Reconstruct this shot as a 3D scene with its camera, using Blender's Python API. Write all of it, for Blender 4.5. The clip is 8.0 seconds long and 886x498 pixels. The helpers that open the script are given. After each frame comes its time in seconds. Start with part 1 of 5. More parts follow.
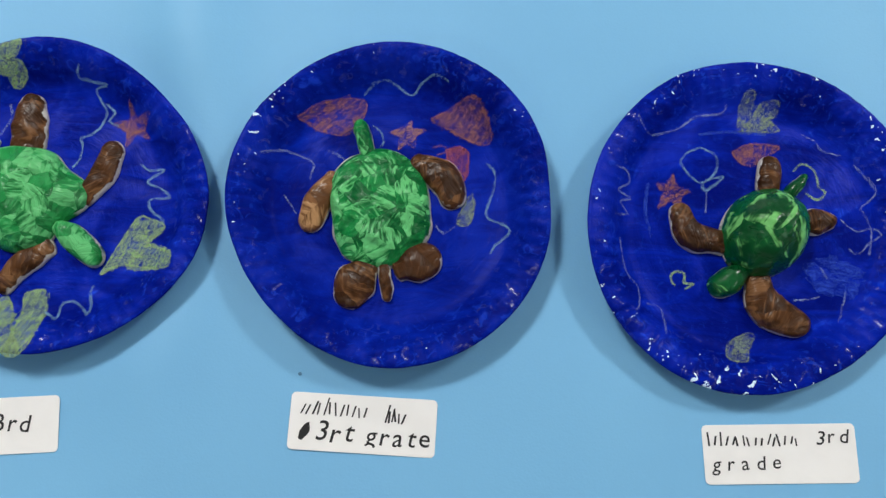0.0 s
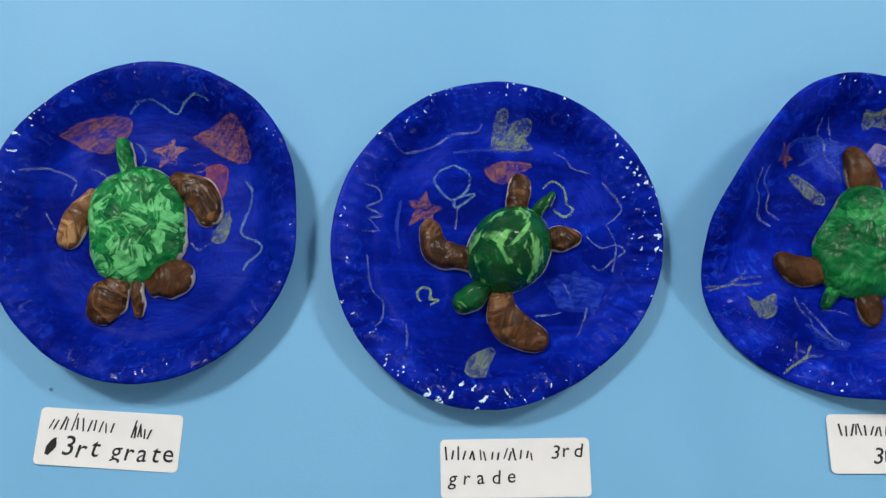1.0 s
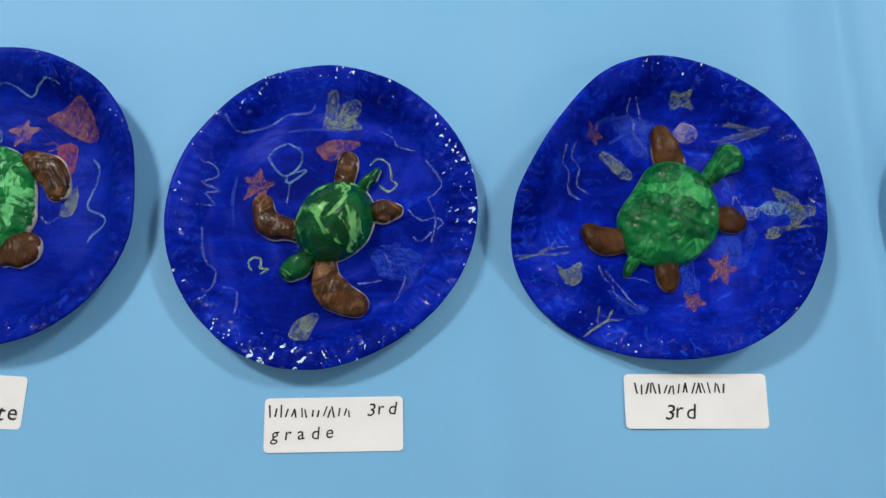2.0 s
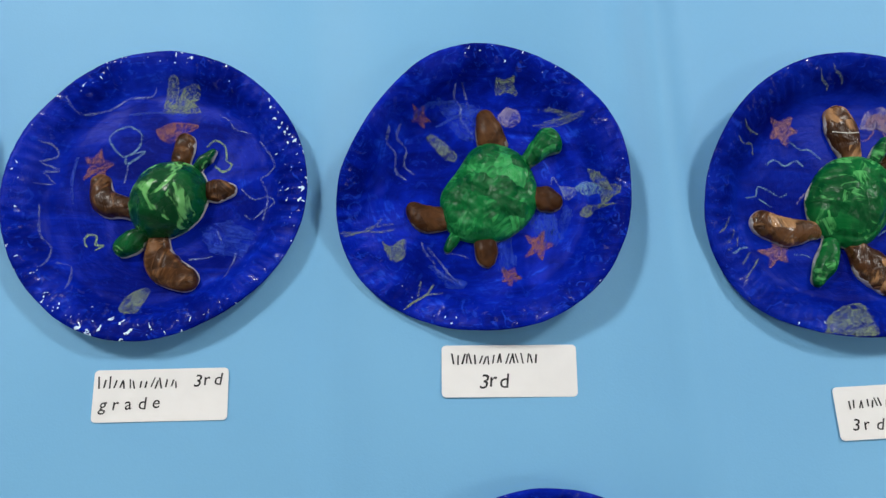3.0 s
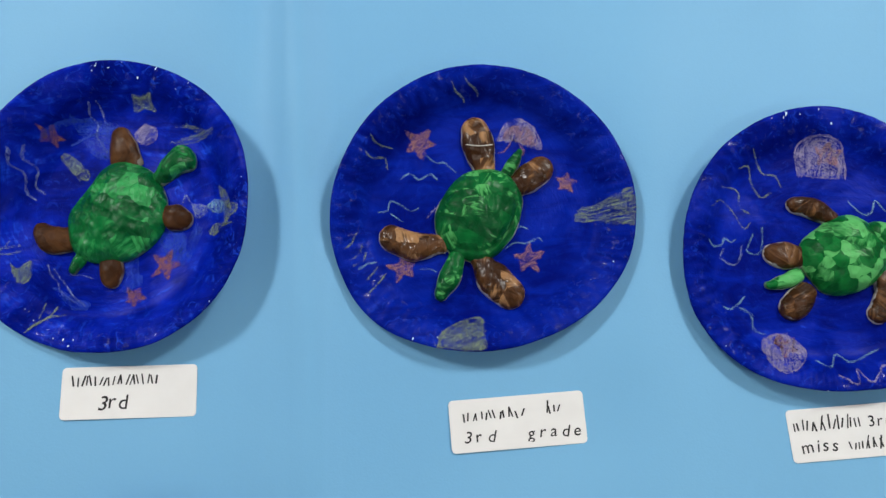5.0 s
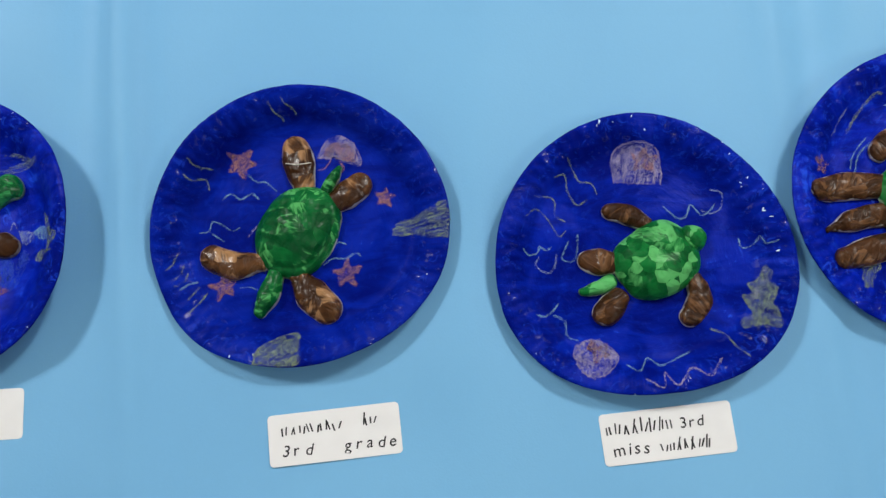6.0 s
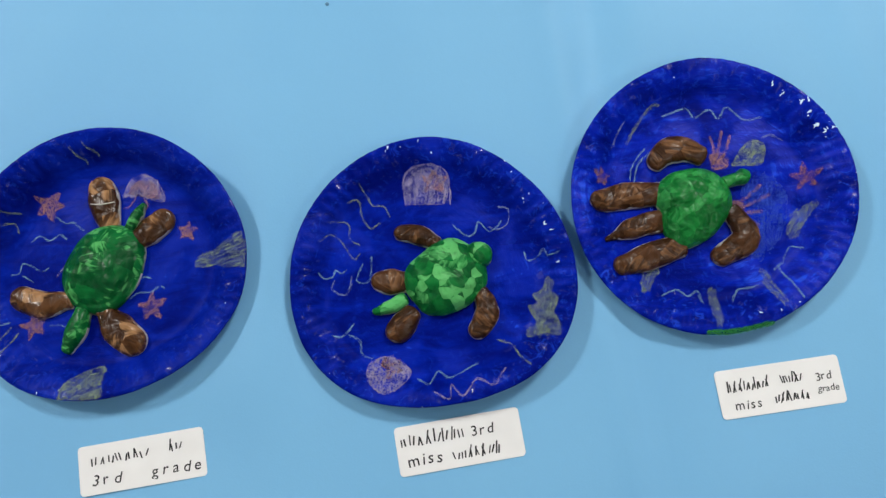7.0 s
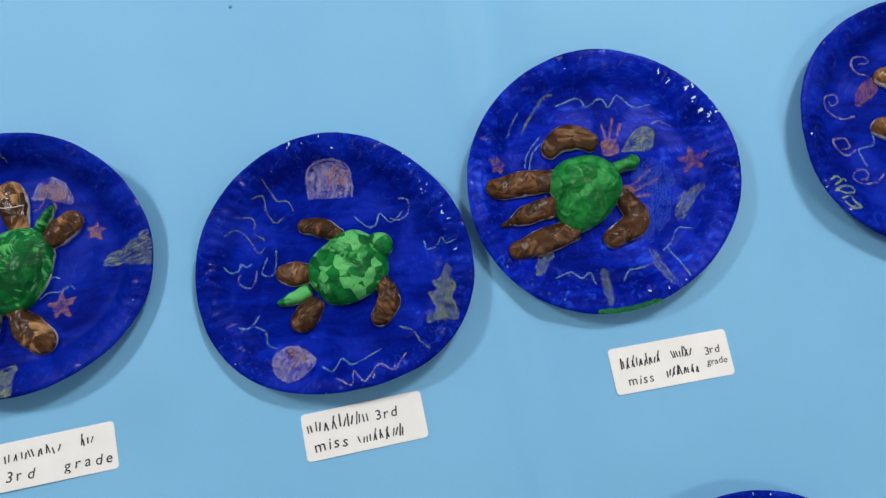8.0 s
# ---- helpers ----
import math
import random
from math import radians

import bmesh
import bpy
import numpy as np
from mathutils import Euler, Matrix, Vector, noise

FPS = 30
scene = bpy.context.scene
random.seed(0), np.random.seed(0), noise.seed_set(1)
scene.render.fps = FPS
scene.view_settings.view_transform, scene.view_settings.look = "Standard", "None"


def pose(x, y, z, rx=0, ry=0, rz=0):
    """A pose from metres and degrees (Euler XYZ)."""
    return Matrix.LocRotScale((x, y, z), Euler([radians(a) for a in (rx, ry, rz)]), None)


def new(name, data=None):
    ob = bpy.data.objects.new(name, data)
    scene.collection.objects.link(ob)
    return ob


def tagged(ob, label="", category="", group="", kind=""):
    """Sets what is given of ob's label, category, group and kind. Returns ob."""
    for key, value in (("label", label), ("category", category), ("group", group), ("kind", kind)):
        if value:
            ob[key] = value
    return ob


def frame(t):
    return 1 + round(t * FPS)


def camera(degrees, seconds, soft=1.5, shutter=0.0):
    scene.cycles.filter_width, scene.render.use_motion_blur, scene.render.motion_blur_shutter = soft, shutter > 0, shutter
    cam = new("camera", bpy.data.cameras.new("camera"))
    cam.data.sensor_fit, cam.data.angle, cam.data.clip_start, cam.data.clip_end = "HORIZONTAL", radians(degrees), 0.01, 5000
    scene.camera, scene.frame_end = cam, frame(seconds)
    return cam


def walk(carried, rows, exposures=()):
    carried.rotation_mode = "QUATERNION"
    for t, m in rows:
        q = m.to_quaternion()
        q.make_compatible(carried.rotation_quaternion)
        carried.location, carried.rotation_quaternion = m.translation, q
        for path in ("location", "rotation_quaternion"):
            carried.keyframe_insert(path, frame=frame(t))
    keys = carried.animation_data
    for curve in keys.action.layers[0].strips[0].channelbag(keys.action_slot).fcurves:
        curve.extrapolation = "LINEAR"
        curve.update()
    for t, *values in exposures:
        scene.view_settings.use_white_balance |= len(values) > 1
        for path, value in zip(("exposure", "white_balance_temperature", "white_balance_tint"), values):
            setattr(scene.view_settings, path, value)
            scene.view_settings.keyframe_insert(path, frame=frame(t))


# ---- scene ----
# ---- camera ----
cam = camera(61.09, 8.0, soft=1.4)
PATH = [
    (0, pose(0.0245, 0.0012, 1.0962, 11.22, 1.94, 0.06)),
    (0.5, pose(0.0861, 0.0001, 1.0988, 11.94, 1.98, 0.05)),
    (1, pose(0.1396, 0.0039, 1.0982, 11.87, 1.74, -0.06)),
    (1.5, pose(0.1839, -0.0105, 1.1098, 11.94, 1.86, -0.01)),
    (1.7, pose(0.2005, -0.0102, 1.1128, 11.50, 2.00, -0.05)),
    (2.8, pose(0.2887, -0.0378, 1.1238, 13.72, 0.76, -0.29)),
    (3, pose(0.3037, -0.0382, 1.1250, 13.21, 0.51, -0.37)),
    (3.5, pose(0.3523, -0.0372, 1.1231, 13.05, 0.31, -0.78)),
    (4, pose(0.3902, -0.0334, 1.1262, 12.93, -0.05, -1.23)),
    (4.5, pose(0.4386, -0.0287, 1.1282, 12.66, -0.32, -1.38)),
    (4.7, pose(0.4554, -0.0233, 1.1271, 12.18, -0.78, -1.49)),
    (5.8, pose(0.5678, -0.0200, 1.1377, 10.92, 0.73, -3.06)),
    (6, pose(0.5844, -0.0169, 1.1383, 11.04, 0.65, -3.51)),
    (6.5, pose(0.6433, -0.0159, 1.1536, 11.33, 0.78, -4.88)),
    (7, pose(0.6909, -0.0187, 1.1573, 11.15, 0.77, -6.78)),
    (7.5, pose(0.7226, -0.0292, 1.1693, 10.78, 0.29, -9.00)),
    (8, pose(0.7353, -0.0345, 1.1694, 11.32, -0.08, -8.88)),
]
EXPOSURES = [(0.0, 0.0), (8.0, 0.0)]
walk(cam, PATH, EXPOSURES)

# ---- world and light ----
TABLE = 0.75
world = bpy.data.worlds.new("world")
scene.world = world
world.use_nodes = True
world.node_tree.nodes["Background"].inputs[0].default_value = (0.9, 0.95, 1.0, 1)
world.node_tree.nodes["Background"].inputs[1].default_value = 0.03

LAMP_SPOTS = [(-0.75, 1.15, 33.2), (1.65, 1.15, 29.8), (-0.9, -1.5, 2.0), (1.75, -0.75, 5)]  # x, y, watts
CEILING = 2.55


def ceiling_lamp(x, y, watts):
    data = bpy.data.lights.new("lamp", "AREA")
    data.shape, data.size, data.size_y, data.energy = "RECTANGLE", 0.36, 0.36, watts
    data.color = (1.0, 0.98, 0.94)
    lamp = new("lamp", data)
    lamp.matrix_world = pose(x, y, CEILING - 0.075)
    return lamp


for spot in LAMP_SPOTS:
    ceiling_lamp(*spot)


# ---- materials ----
class Nodes:
    """Short hand for building a node material."""

    def __init__(self, name, rough=0.5, spec=0.5):
        self.mat = bpy.data.materials.new(name)
        self.mat.use_nodes = True
        self.tree = self.mat.node_tree
        self.bsdf = self.tree.nodes["Principled BSDF"]
        self.bsdf.inputs["Roughness"].default_value = rough
        self.bsdf.inputs["Specular IOR Level"].default_value = spec
        self.coord = self.tree.nodes.new("ShaderNodeTexCoord").outputs["Object"]

    def put(self, socket, value):
        if isinstance(value, bpy.types.NodeSocket):
            self.tree.links.new(value, socket)
        elif isinstance(value, tuple) and len(value) == 3 and socket.type == "RGBA":
            socket.default_value = (*value, 1)
        else:
            socket.default_value = value

    def set(self, name, value):
        self.put(self.bsdf.inputs[name], value)
        return self

    def math(self, op, a, b=0.0, c=0.0, clamp=False):
        n = self.tree.nodes.new("ShaderNodeMath")
        n.operation, n.use_clamp = op, clamp
        for s, v in zip(n.inputs, (a, b, c)):
            self.put(s, v)
        return n.outputs[0]

    def spread(self, amount=3.0):
        """The object's coordinates, shifted by a random amount for each object."""
        info = self.tree.nodes.new("ShaderNodeObjectInfo")
        n = self.tree.nodes.new("ShaderNodeVectorMath")
        n.operation = "ADD"
        self.put(n.inputs[0], self.coord)
        self.put(n.inputs[1], self.math("MULTIPLY", info.outputs["Random"], amount))
        return n.outputs[0]

    def mapped(self, vec, scale=(1, 1, 1), turn=(0, 0, 0)):
        n = self.tree.nodes.new("ShaderNodeMapping")
        self.put(n.inputs["Vector"], vec)
        n.inputs["Scale"].default_value, n.inputs["Rotation"].default_value = scale, turn
        return n.outputs[0]

    def noise(self, vec, scale, detail=3.0, rough=0.55, warp=0.0):
        n = self.tree.nodes.new("ShaderNodeTexNoise")
        self.put(n.inputs["Vector"], vec)
        for k, v in (("Scale", scale), ("Detail", detail), ("Roughness", rough), ("Distortion", warp)):
            n.inputs[k].default_value = v
        return n.outputs["Fac"]

    def ramp(self, fac, low, high):
        n = self.tree.nodes.new("ShaderNodeMapRange")
        n.interpolation_type = "SMOOTHSTEP"
        self.put(n.inputs["Value"], fac)
        n.inputs["From Min"].default_value, n.inputs["From Max"].default_value = low, high
        return n.outputs["Result"]

    def mix(self, fac, a, b):
        n = self.tree.nodes.new("ShaderNodeMix")
        n.data_type = "RGBA"
        self.put(n.inputs[0], fac)
        self.put(n.inputs[6], a)
        self.put(n.inputs[7], b)
        return n.outputs[2]

    def split(self, vec):
        n = self.tree.nodes.new("ShaderNodeSeparateXYZ")
        self.put(n.inputs[0], vec)
        return n.outputs

    def join(self, x, y, z):
        n = self.tree.nodes.new("ShaderNodeCombineXYZ")
        for s, v in zip(n.inputs, (x, y, z)):
            self.put(s, v)
        return n.outputs[0]

    def bump(self, height, strength, distance):
        n = self.tree.nodes.new("ShaderNodeBump")
        self.put(n.inputs["Height"], height)
        n.inputs["Strength"].default_value, n.inputs["Distance"].default_value = strength, distance
        self.set("Normal", n.outputs[0])
        return self


def cloth_material():
    m = Nodes("blue_paper", 0.55, 0.3)
    wide = m.noise(m.coord, 4.0, 3.0)
    fine = m.noise(m.coord, 900.0, 2.0)
    tone = m.mix(m.ramp(wide, 0.3, 0.7), (0.175, 0.44, 0.72), (0.195, 0.475, 0.75))
    m.set("Base Color", m.mix(m.math("MULTIPLY", fine, 0.12), tone, (0.24, 0.54, 0.8)))
    m.bump(fine, 0.15, 0.0004)
    return m.mat


def plate_paint(name="ultramarine_paint", flecks=0.0, streaks=0.5):
    """Thick ultramarine paint brushed round the plate, with thin bright streaks and white specks at the rim for bare
    paper and painted-on glints.
    """
    m = Nodes(name, 0.4, 0.2)
    at = m.split(m.coord)
    radius = m.math("SQRT", m.math("ADD", m.math("MULTIPLY", at[0], at[0]), m.math("MULTIPLY", at[1], at[1])))
    safe = m.math("MAXIMUM", radius, 0.001)
    east, north = m.math("DIVIDE", at[0], safe), m.math("DIVIDE", at[1], safe)
    own = m.math("MULTIPLY", m.tree.nodes.new("ShaderNodeObjectInfo").outputs["Random"], 40.0)
    free = m.spread(7.0)
    polar = m.join(m.math("MULTIPLY_ADD", east, 2.2, own), m.math("MULTIPLY", north, 2.2), m.math("MULTIPLY", radius, 150.0))
    brush = m.noise(polar, 2.2, 4.0, 0.6, 0.8)
    sweep = m.noise(m.mapped(free, (0.5, 1.5, 1), (0, 0, 0.6)), 60.0, 4.0, 0.6, 1.2)
    blot = m.noise(free, 26.0, 3.0, 0.6, 0.8)
    edge = m.ramp(radius, 0.054, 0.07)
    tone = m.mix(m.ramp(m.math("ADD", m.math("MULTIPLY", blot, 0.55), m.math("MULTIPLY", sweep, 0.45)), 0.36, 0.66), (0.0005, 0.005, 0.165), (0.0016, 0.018, 0.31 + 0.18 * streaks))
    both = m.math("ADD", m.math("MULTIPLY", brush, 0.5), m.math("MULTIPLY", sweep, 0.5))
    thin = m.math("MULTIPLY", m.ramp(both, 0.66 - 0.14 * streaks, 0.78 - 0.14 * streaks), m.ramp(blot, 0.44, 0.6))
    tone = m.mix(thin, tone, (0.012, 0.07, 0.72))
    smear = m.noise(free, 150.0, 4.0, 0.65, 1.8)
    dab = m.math("MULTIPLY", m.ramp(smear, 0.54, 0.68), m.math("ADD", 0.05 + 0.25 * streaks, m.math("MULTIPLY", edge, 0.3 + 0.3 * streaks)))
    tone = m.mix(dab, tone, (0.01, 0.05, 0.56))
    ticks = m.noise(m.join(m.math("MULTIPLY_ADD", east, 15.0, own), m.math("MULTIPLY", north, 15.0), m.math("MULTIPLY", radius, 170.0)), 1.6, 2.0, 0.5, 0.6)
    place = m.noise(free, 16.0, 2.0)
    limit = m.math("SUBTRACT", 1.065 - flecks, m.math("ADD", m.math("MULTIPLY", m.ramp(radius, 0.054, 0.0755), 0.145), m.math("MULTIPLY", place, 0.36)))
    # white specks: bare paper, and glints on the rim painted in as colour
    bare = m.ramp(m.math("SUBTRACT", ticks, limit), 0.0, 0.006)
    m.set("Base Color", m.mix(bare, tone, (0.62, 0.8, 1.0)))
    grain = m.noise(free, 240.0, 3.0)
    ridge = m.math("ADD", m.math("MULTIPLY", m.math("ADD", brush, sweep), 0.5), m.math("MULTIPLY", m.math("ADD", grain, smear), m.math("ADD", 0.12, m.math("MULTIPLY", edge, 0.45))))
    wet = m.math("MULTIPLY", m.ramp(m.noise(free, 190.0, 2.0, 0.5, 1.0), 0.62, 0.7), edge)
    sheen = m.math("MULTIPLY", m.ramp(blot, 0.48, 0.62), 0.02 + 0.07 * streaks)
    m.set("Specular IOR Level", m.math("ADD", 0.02, m.math("ADD", m.math("MULTIPLY", wet, 0.55), sheen)))
    m.set("Roughness", m.math("SUBTRACT", 0.4, m.math("MULTIPLY", wet, 0.22)))
    m.bump(ridge, 0.5, 0.0013)
    return m.mat


def plain_material(name, colour, rough=0.6, scale=300.0, depth=0.0003, vary=0.12):
    m = Nodes(name, rough, 0.4)
    n = m.noise(m.spread(), scale, 4.0)
    dark = tuple(c * (1 - vary) for c in colour)
    m.set("Base Color", m.mix(m.ramp(n, 0.3, 0.7), dark, colour)).bump(n, 0.4, depth)
    return m.mat


def clay_paint(name, dark, mid, light, dabs=110.0, facet=0.4, streak=240.0, pull=(1.6, 0.4), band=0.5, soft=0.12, cover=0.8, gloss=0.4, rough=0.32, relief=0.6, tilt=0.3, edge=0.6):
    """Acrylic paint put on in short brush dabs, each with its own direction and tone, with highlights painted into the
    light tone, over white clay that stays bare in patches along the lower edge.
    """
    m = Nodes(name, rough, gloss)
    free = m.spread(5.0)
    wide = m.noise(free, 70.0, 2.0, 0.5, 1.0)
    bent = m.tree.nodes.new("ShaderNodeVectorMath")
    bent.operation = "MULTIPLY_ADD"
    m.put(bent.inputs[0], m.join(wide, m.noise(free, 95.0, 2.0), 0.0))
    bent.inputs[1].default_value = (0.007, 0.007, 0.0)
    m.put(bent.inputs[2], m.mapped(free, (1, 1, 0.5)))
    cell = m.tree.nodes.new("ShaderNodeTexVoronoi")
    m.put(cell.inputs["Vector"], bent.outputs[0])
    cell.inputs["Scale"].default_value = dabs
    own = m.split(cell.outputs["Color"])
    turned = m.tree.nodes.new("ShaderNodeVectorRotate")
    turned.rotation_type = "Z_AXIS"
    m.put(turned.inputs["Vector"], free)
    m.put(turned.inputs["Angle"], m.math("MULTIPLY", own[0], 3.1))
    hair = m.noise(m.mapped(turned.outputs[0], (*pull, 1)), streak, 3.0, 0.55, 0.6)
    first = m.math("ADD", m.math("MULTIPLY", wide, 0.6), m.math("MULTIPLY", m.math("ADD", hair, own[1]), 0.2))
    tone = m.mix(m.ramp(first, 0.4, 0.6), dark, mid)
    over = m.math("ADD", m.math("MULTIPLY", own[2], facet), m.math("MULTIPLY", m.math("MULTIPLY_ADD", wide, 0.35, m.math("MULTIPLY", hair, 0.65)), 1 - facet))
    # light tone: paler dabs, and the highlights of the gloss put in as colour
    tone = m.mix(m.math("MULTIPLY", m.ramp(over, band, band + soft), cover), tone, light)
    height = m.split(m.coord)[2]
    worn = m.noise(free, 150.0, 3.0)
    low = m.ramp(m.math("ADD", m.math("MULTIPLY", height, 1000.0), m.math("MULTIPLY", worn, -7.5)), 0.9, 0.4)
    wear = m.math("MULTIPLY", low, m.math("MULTIPLY", m.ramp(m.noise(free, 45.0, 2.0), 0.42, 0.5), edge), clamp=True)
    m.set("Base Color", m.mix(wear, tone, (0.62, 0.6, 0.55)))
    wet = m.ramp(m.noise(free, 130.0, 2.0, 0.5, 0.8), 0.4, 0.6)
    m.set("Specular IOR Level", m.math("MULTIPLY_ADD", wet, gloss, 0.5 * gloss))
    m.set("Roughness", m.math("SUBTRACT", rough + 0.06, m.math("MULTIPLY", wet, 0.12)))
    lean = m.tree.nodes.new("ShaderNodeVectorMath")
    lean.operation = "SUBTRACT"
    m.put(lean.inputs[0], bent.outputs[0])
    m.put(lean.inputs[1], cell.outputs["Position"])
    away = m.tree.nodes.new("ShaderNodeVectorMath")
    away.operation = "DOT_PRODUCT"
    m.put(away.inputs[0], lean.outputs[0])
    m.put(away.inputs[1], m.join(m.math("SUBTRACT", own[0], 0.5), m.math("SUBTRACT", own[1], 0.5), 0.0))
    slab = m.math("MULTIPLY", away.outputs["Value"], 300.0 * tilt)
    m.bump(m.math("ADD", m.math("ADD", slab, m.math("MULTIPLY", wide, 1.2)), m.math("MULTIPLY", hair, 0.45)), relief, 0.0025)
    return m.mat


def crayon(name, colour, cover=0.5):
    """Waxy strokes, thin enough for the paint below to show through."""
    m = Nodes(name, 0.6, 0.3)
    free = m.spread(5.0)
    grain = m.noise(free, 950.0, 3.0, 0.65)
    patch_tone = m.noise(free, 180.0, 2.0)
    m.set("Base Color", m.mix(patch_tone, tuple(c * 0.75 for c in colour), colour))
    thin = m.math("ADD", m.math("MULTIPLY", grain, 0.7), m.math("MULTIPLY", patch_tone, 0.5))
    m.set("Alpha", m.math("MULTIPLY", m.ramp(thin, 0.58 - 0.35 * cover, 1.0 - 0.3 * cover), 0.36 + 0.36 * cover))
    return m.mat


CLOTH = cloth_material()
PAINT = plate_paint(flecks=0.012)
PAINT_FLECKED = plate_paint("flecked_ultramarine_paint", 0.065, 0.6)
PAINT_BRUSHED = plate_paint("brushed_ultramarine_paint", 0.013, 1.0)
PAINT_SMOOTH = plate_paint("smooth_ultramarine_paint", 0.02, 0.9)
PAINT_DARK = plate_paint("dark_ultramarine_paint", 0.0, 0.25)
PAPER_BACK = plain_material("plate_underside", (0.1, 0.18, 0.42), 0.6)
CARD = plain_material("card", (0.87, 0.86, 0.85), 0.5, 60.0, 0.0002, 0.04)
INK = plain_material("marker_ink", (0.012, 0.012, 0.014), 0.5)
CLAY = plain_material("bare_clay", (0.72, 0.69, 0.62), 0.7)
CRUMB = plain_material("crumb", (0.1, 0.25, 0.42), 0.7)
WALL = plain_material("wall_paint", (0.8, 0.8, 0.79), 0.7, 20.0)
FLOOR = plain_material("floor_tile", (0.42, 0.415, 0.4), 0.4, 8.0)
TIN = plain_material("lamp_housing", (0.75, 0.75, 0.75), 0.5)
LENS = Nodes("lamp_diffuser", 0.4)
LENS.set("Base Color", (0.85, 0.85, 0.85)).set("Emission Color", (1.0, 0.98, 0.94)).set("Emission Strength", 6.0)

GREEN = {
    "light": clay_paint("pale_green_paint", (0.006, 0.14, 0.032), (0.02, 0.28, 0.07), (0.13, 0.52, 0.19), 130, 0.25, 300, (1.8, 0.35), 0.47, 0.12, 0.85, 0.2, 0.36, 0.9, 0.3, 0.8),
    "streaky": clay_paint("streaky_green_paint", (0.002, 0.11, 0.026), (0.008, 0.23, 0.052), (0.14, 0.56, 0.2), 130, 0.2, 280, (1.9, 0.3), 0.5, 0.1, 0.9, 0.22, 0.36, 1.0, 0.3, 0.9),
    "patchy": clay_paint("dark_green_paint", (0.001, 0.055, 0.014), (0.003, 0.1, 0.024), (0.18, 0.54, 0.16), 60, 0.3, 95, (1.7, 0.45), 0.59, 0.05, 0.9, 0.3, 0.3, 0.3, 0.1),
    "facet": clay_paint("green_paint", (0.001, 0.085, 0.021), (0.004, 0.17, 0.04), (0.045, 0.38, 0.105), 110, 0.4, 300, (1.9, 0.3), 0.52, 0.16, 0.85, 0.22, 0.34, 0.8, 0.4, 0.3),
    "dabbed": clay_paint("dabbed_green_paint", (0.001, 0.07, 0.017), (0.004, 0.14, 0.031), (0.1, 0.45, 0.13), 120, 0.12, 200, (1.9, 0.35), 0.53, 0.1, 0.85, 0.15, 0.36, 0.5, 0.15, 0.5),
    "blotchy": clay_paint("blotchy_green_paint", (0.002, 0.085, 0.018), (0.007, 0.17, 0.034), (0.12, 0.5, 0.15), 185, 0.5, 240, (1.8, 0.35), 0.52, 0.14, 0.9, 0.12, 0.4, 0.35, 0.2, 0.2),
    "plain": clay_paint("leaf_green_paint", (0.003, 0.12, 0.02), (0.009, 0.2, 0.036), (0.04, 0.32, 0.075), 110, 0.3, 200, (1.4, 0.5), 0.47, 0.2, 0.7, 0.2, 0.38, 1.0, 0.3, 0.4),
    "tan": clay_paint("worn_green_paint", (0.002, 0.11, 0.022), (0.008, 0.21, 0.045), (0.09, 0.42, 0.13)),
}
# third colour: tan strokes with the paint's warm highlights painted in
BROWN = {
    "br": clay_paint("brown_paint", (0.034, 0.0135, 0.005), (0.075, 0.03, 0.0105), (0.21, 0.1, 0.042), 80, 0.15, 200, (1.9, 0.28), 0.51, 0.14, 0.8, 0.2, 0.36, 0.8, 0.15, 0.9),
    "br2": clay_paint("flat_brown_paint", (0.04, 0.0155, 0.006), (0.075, 0.03, 0.011), (0.13, 0.06, 0.024), 60, 0.2, 150, (1.5, 0.5), 0.5, 0.2, 0.6, 0.12, 0.45, 0.35, 0.1, 0.3),
    "cop": clay_paint("coppery_brown_paint", (0.04, 0.0155, 0.0055), (0.11, 0.046, 0.0165), (0.42, 0.225, 0.1), 70, 0.15, 150, (1.9, 0.28), 0.5, 0.12, 0.85, 0.28, 0.3, 0.8, 0.15, 0.8),
    "tan": clay_paint("tan_paint", (0.105, 0.045, 0.016), (0.22, 0.1, 0.04), (0.46, 0.26, 0.12), 80, 0.15, 200, (1.9, 0.28), 0.5, 0.12, 0.8, 0.2, 0.36, 0.7, 0.15, 0.9),
}
CRAYON = {
    "L": crayon("lime_crayon", (0.36, 0.55, 0.28), 0.6),
    "G": crayon("olive_crayon", (0.28, 0.37, 0.27), 0.45),
    "C": crayon("sky_crayon", (0.24, 0.47, 0.8), 0.5),
    "B": crayon("pale_blue_crayon", (0.3, 0.4, 0.85), 0.4),
    "O": crayon("orange_crayon", (0.38, 0.14, 0.14), 0.42),
    "S": crayon("salmon_crayon", (0.45, 0.21, 0.26), 0.45),
    "M": crayon("plum_crayon", (0.36, 0.07, 0.15), 0.6),
    "V": crayon("lilac_crayon", (0.45, 0.4, 0.7), 0.45),
    "K": crayon("bright_blue_streak", (0.015, 0.08, 0.8), 0.45),
    "P": crayon("green_streak", (0.01, 0.2, 0.03), 1.0),
}


# ---- shape helpers ----
def mesh_of(name, verts, faces, *mats, smooth=True):
    me = bpy.data.meshes.new(name)
    me.from_pydata(verts, [], faces)
    for m in mats:
        me.materials.append(m)
    me.polygons.foreach_set("use_smooth", [smooth] * len(me.polygons))
    me.update()
    return me


def part(name, me, parent, label=""):
    ob = new(name, me)
    ob.parent = parent
    return tagged(ob, label)


def bm_mesh(name, bm, *mats):
    me = bpy.data.meshes.new(name)
    bm.to_mesh(me)
    bm.free()
    for m in mats:
        me.materials.append(m)
    return me


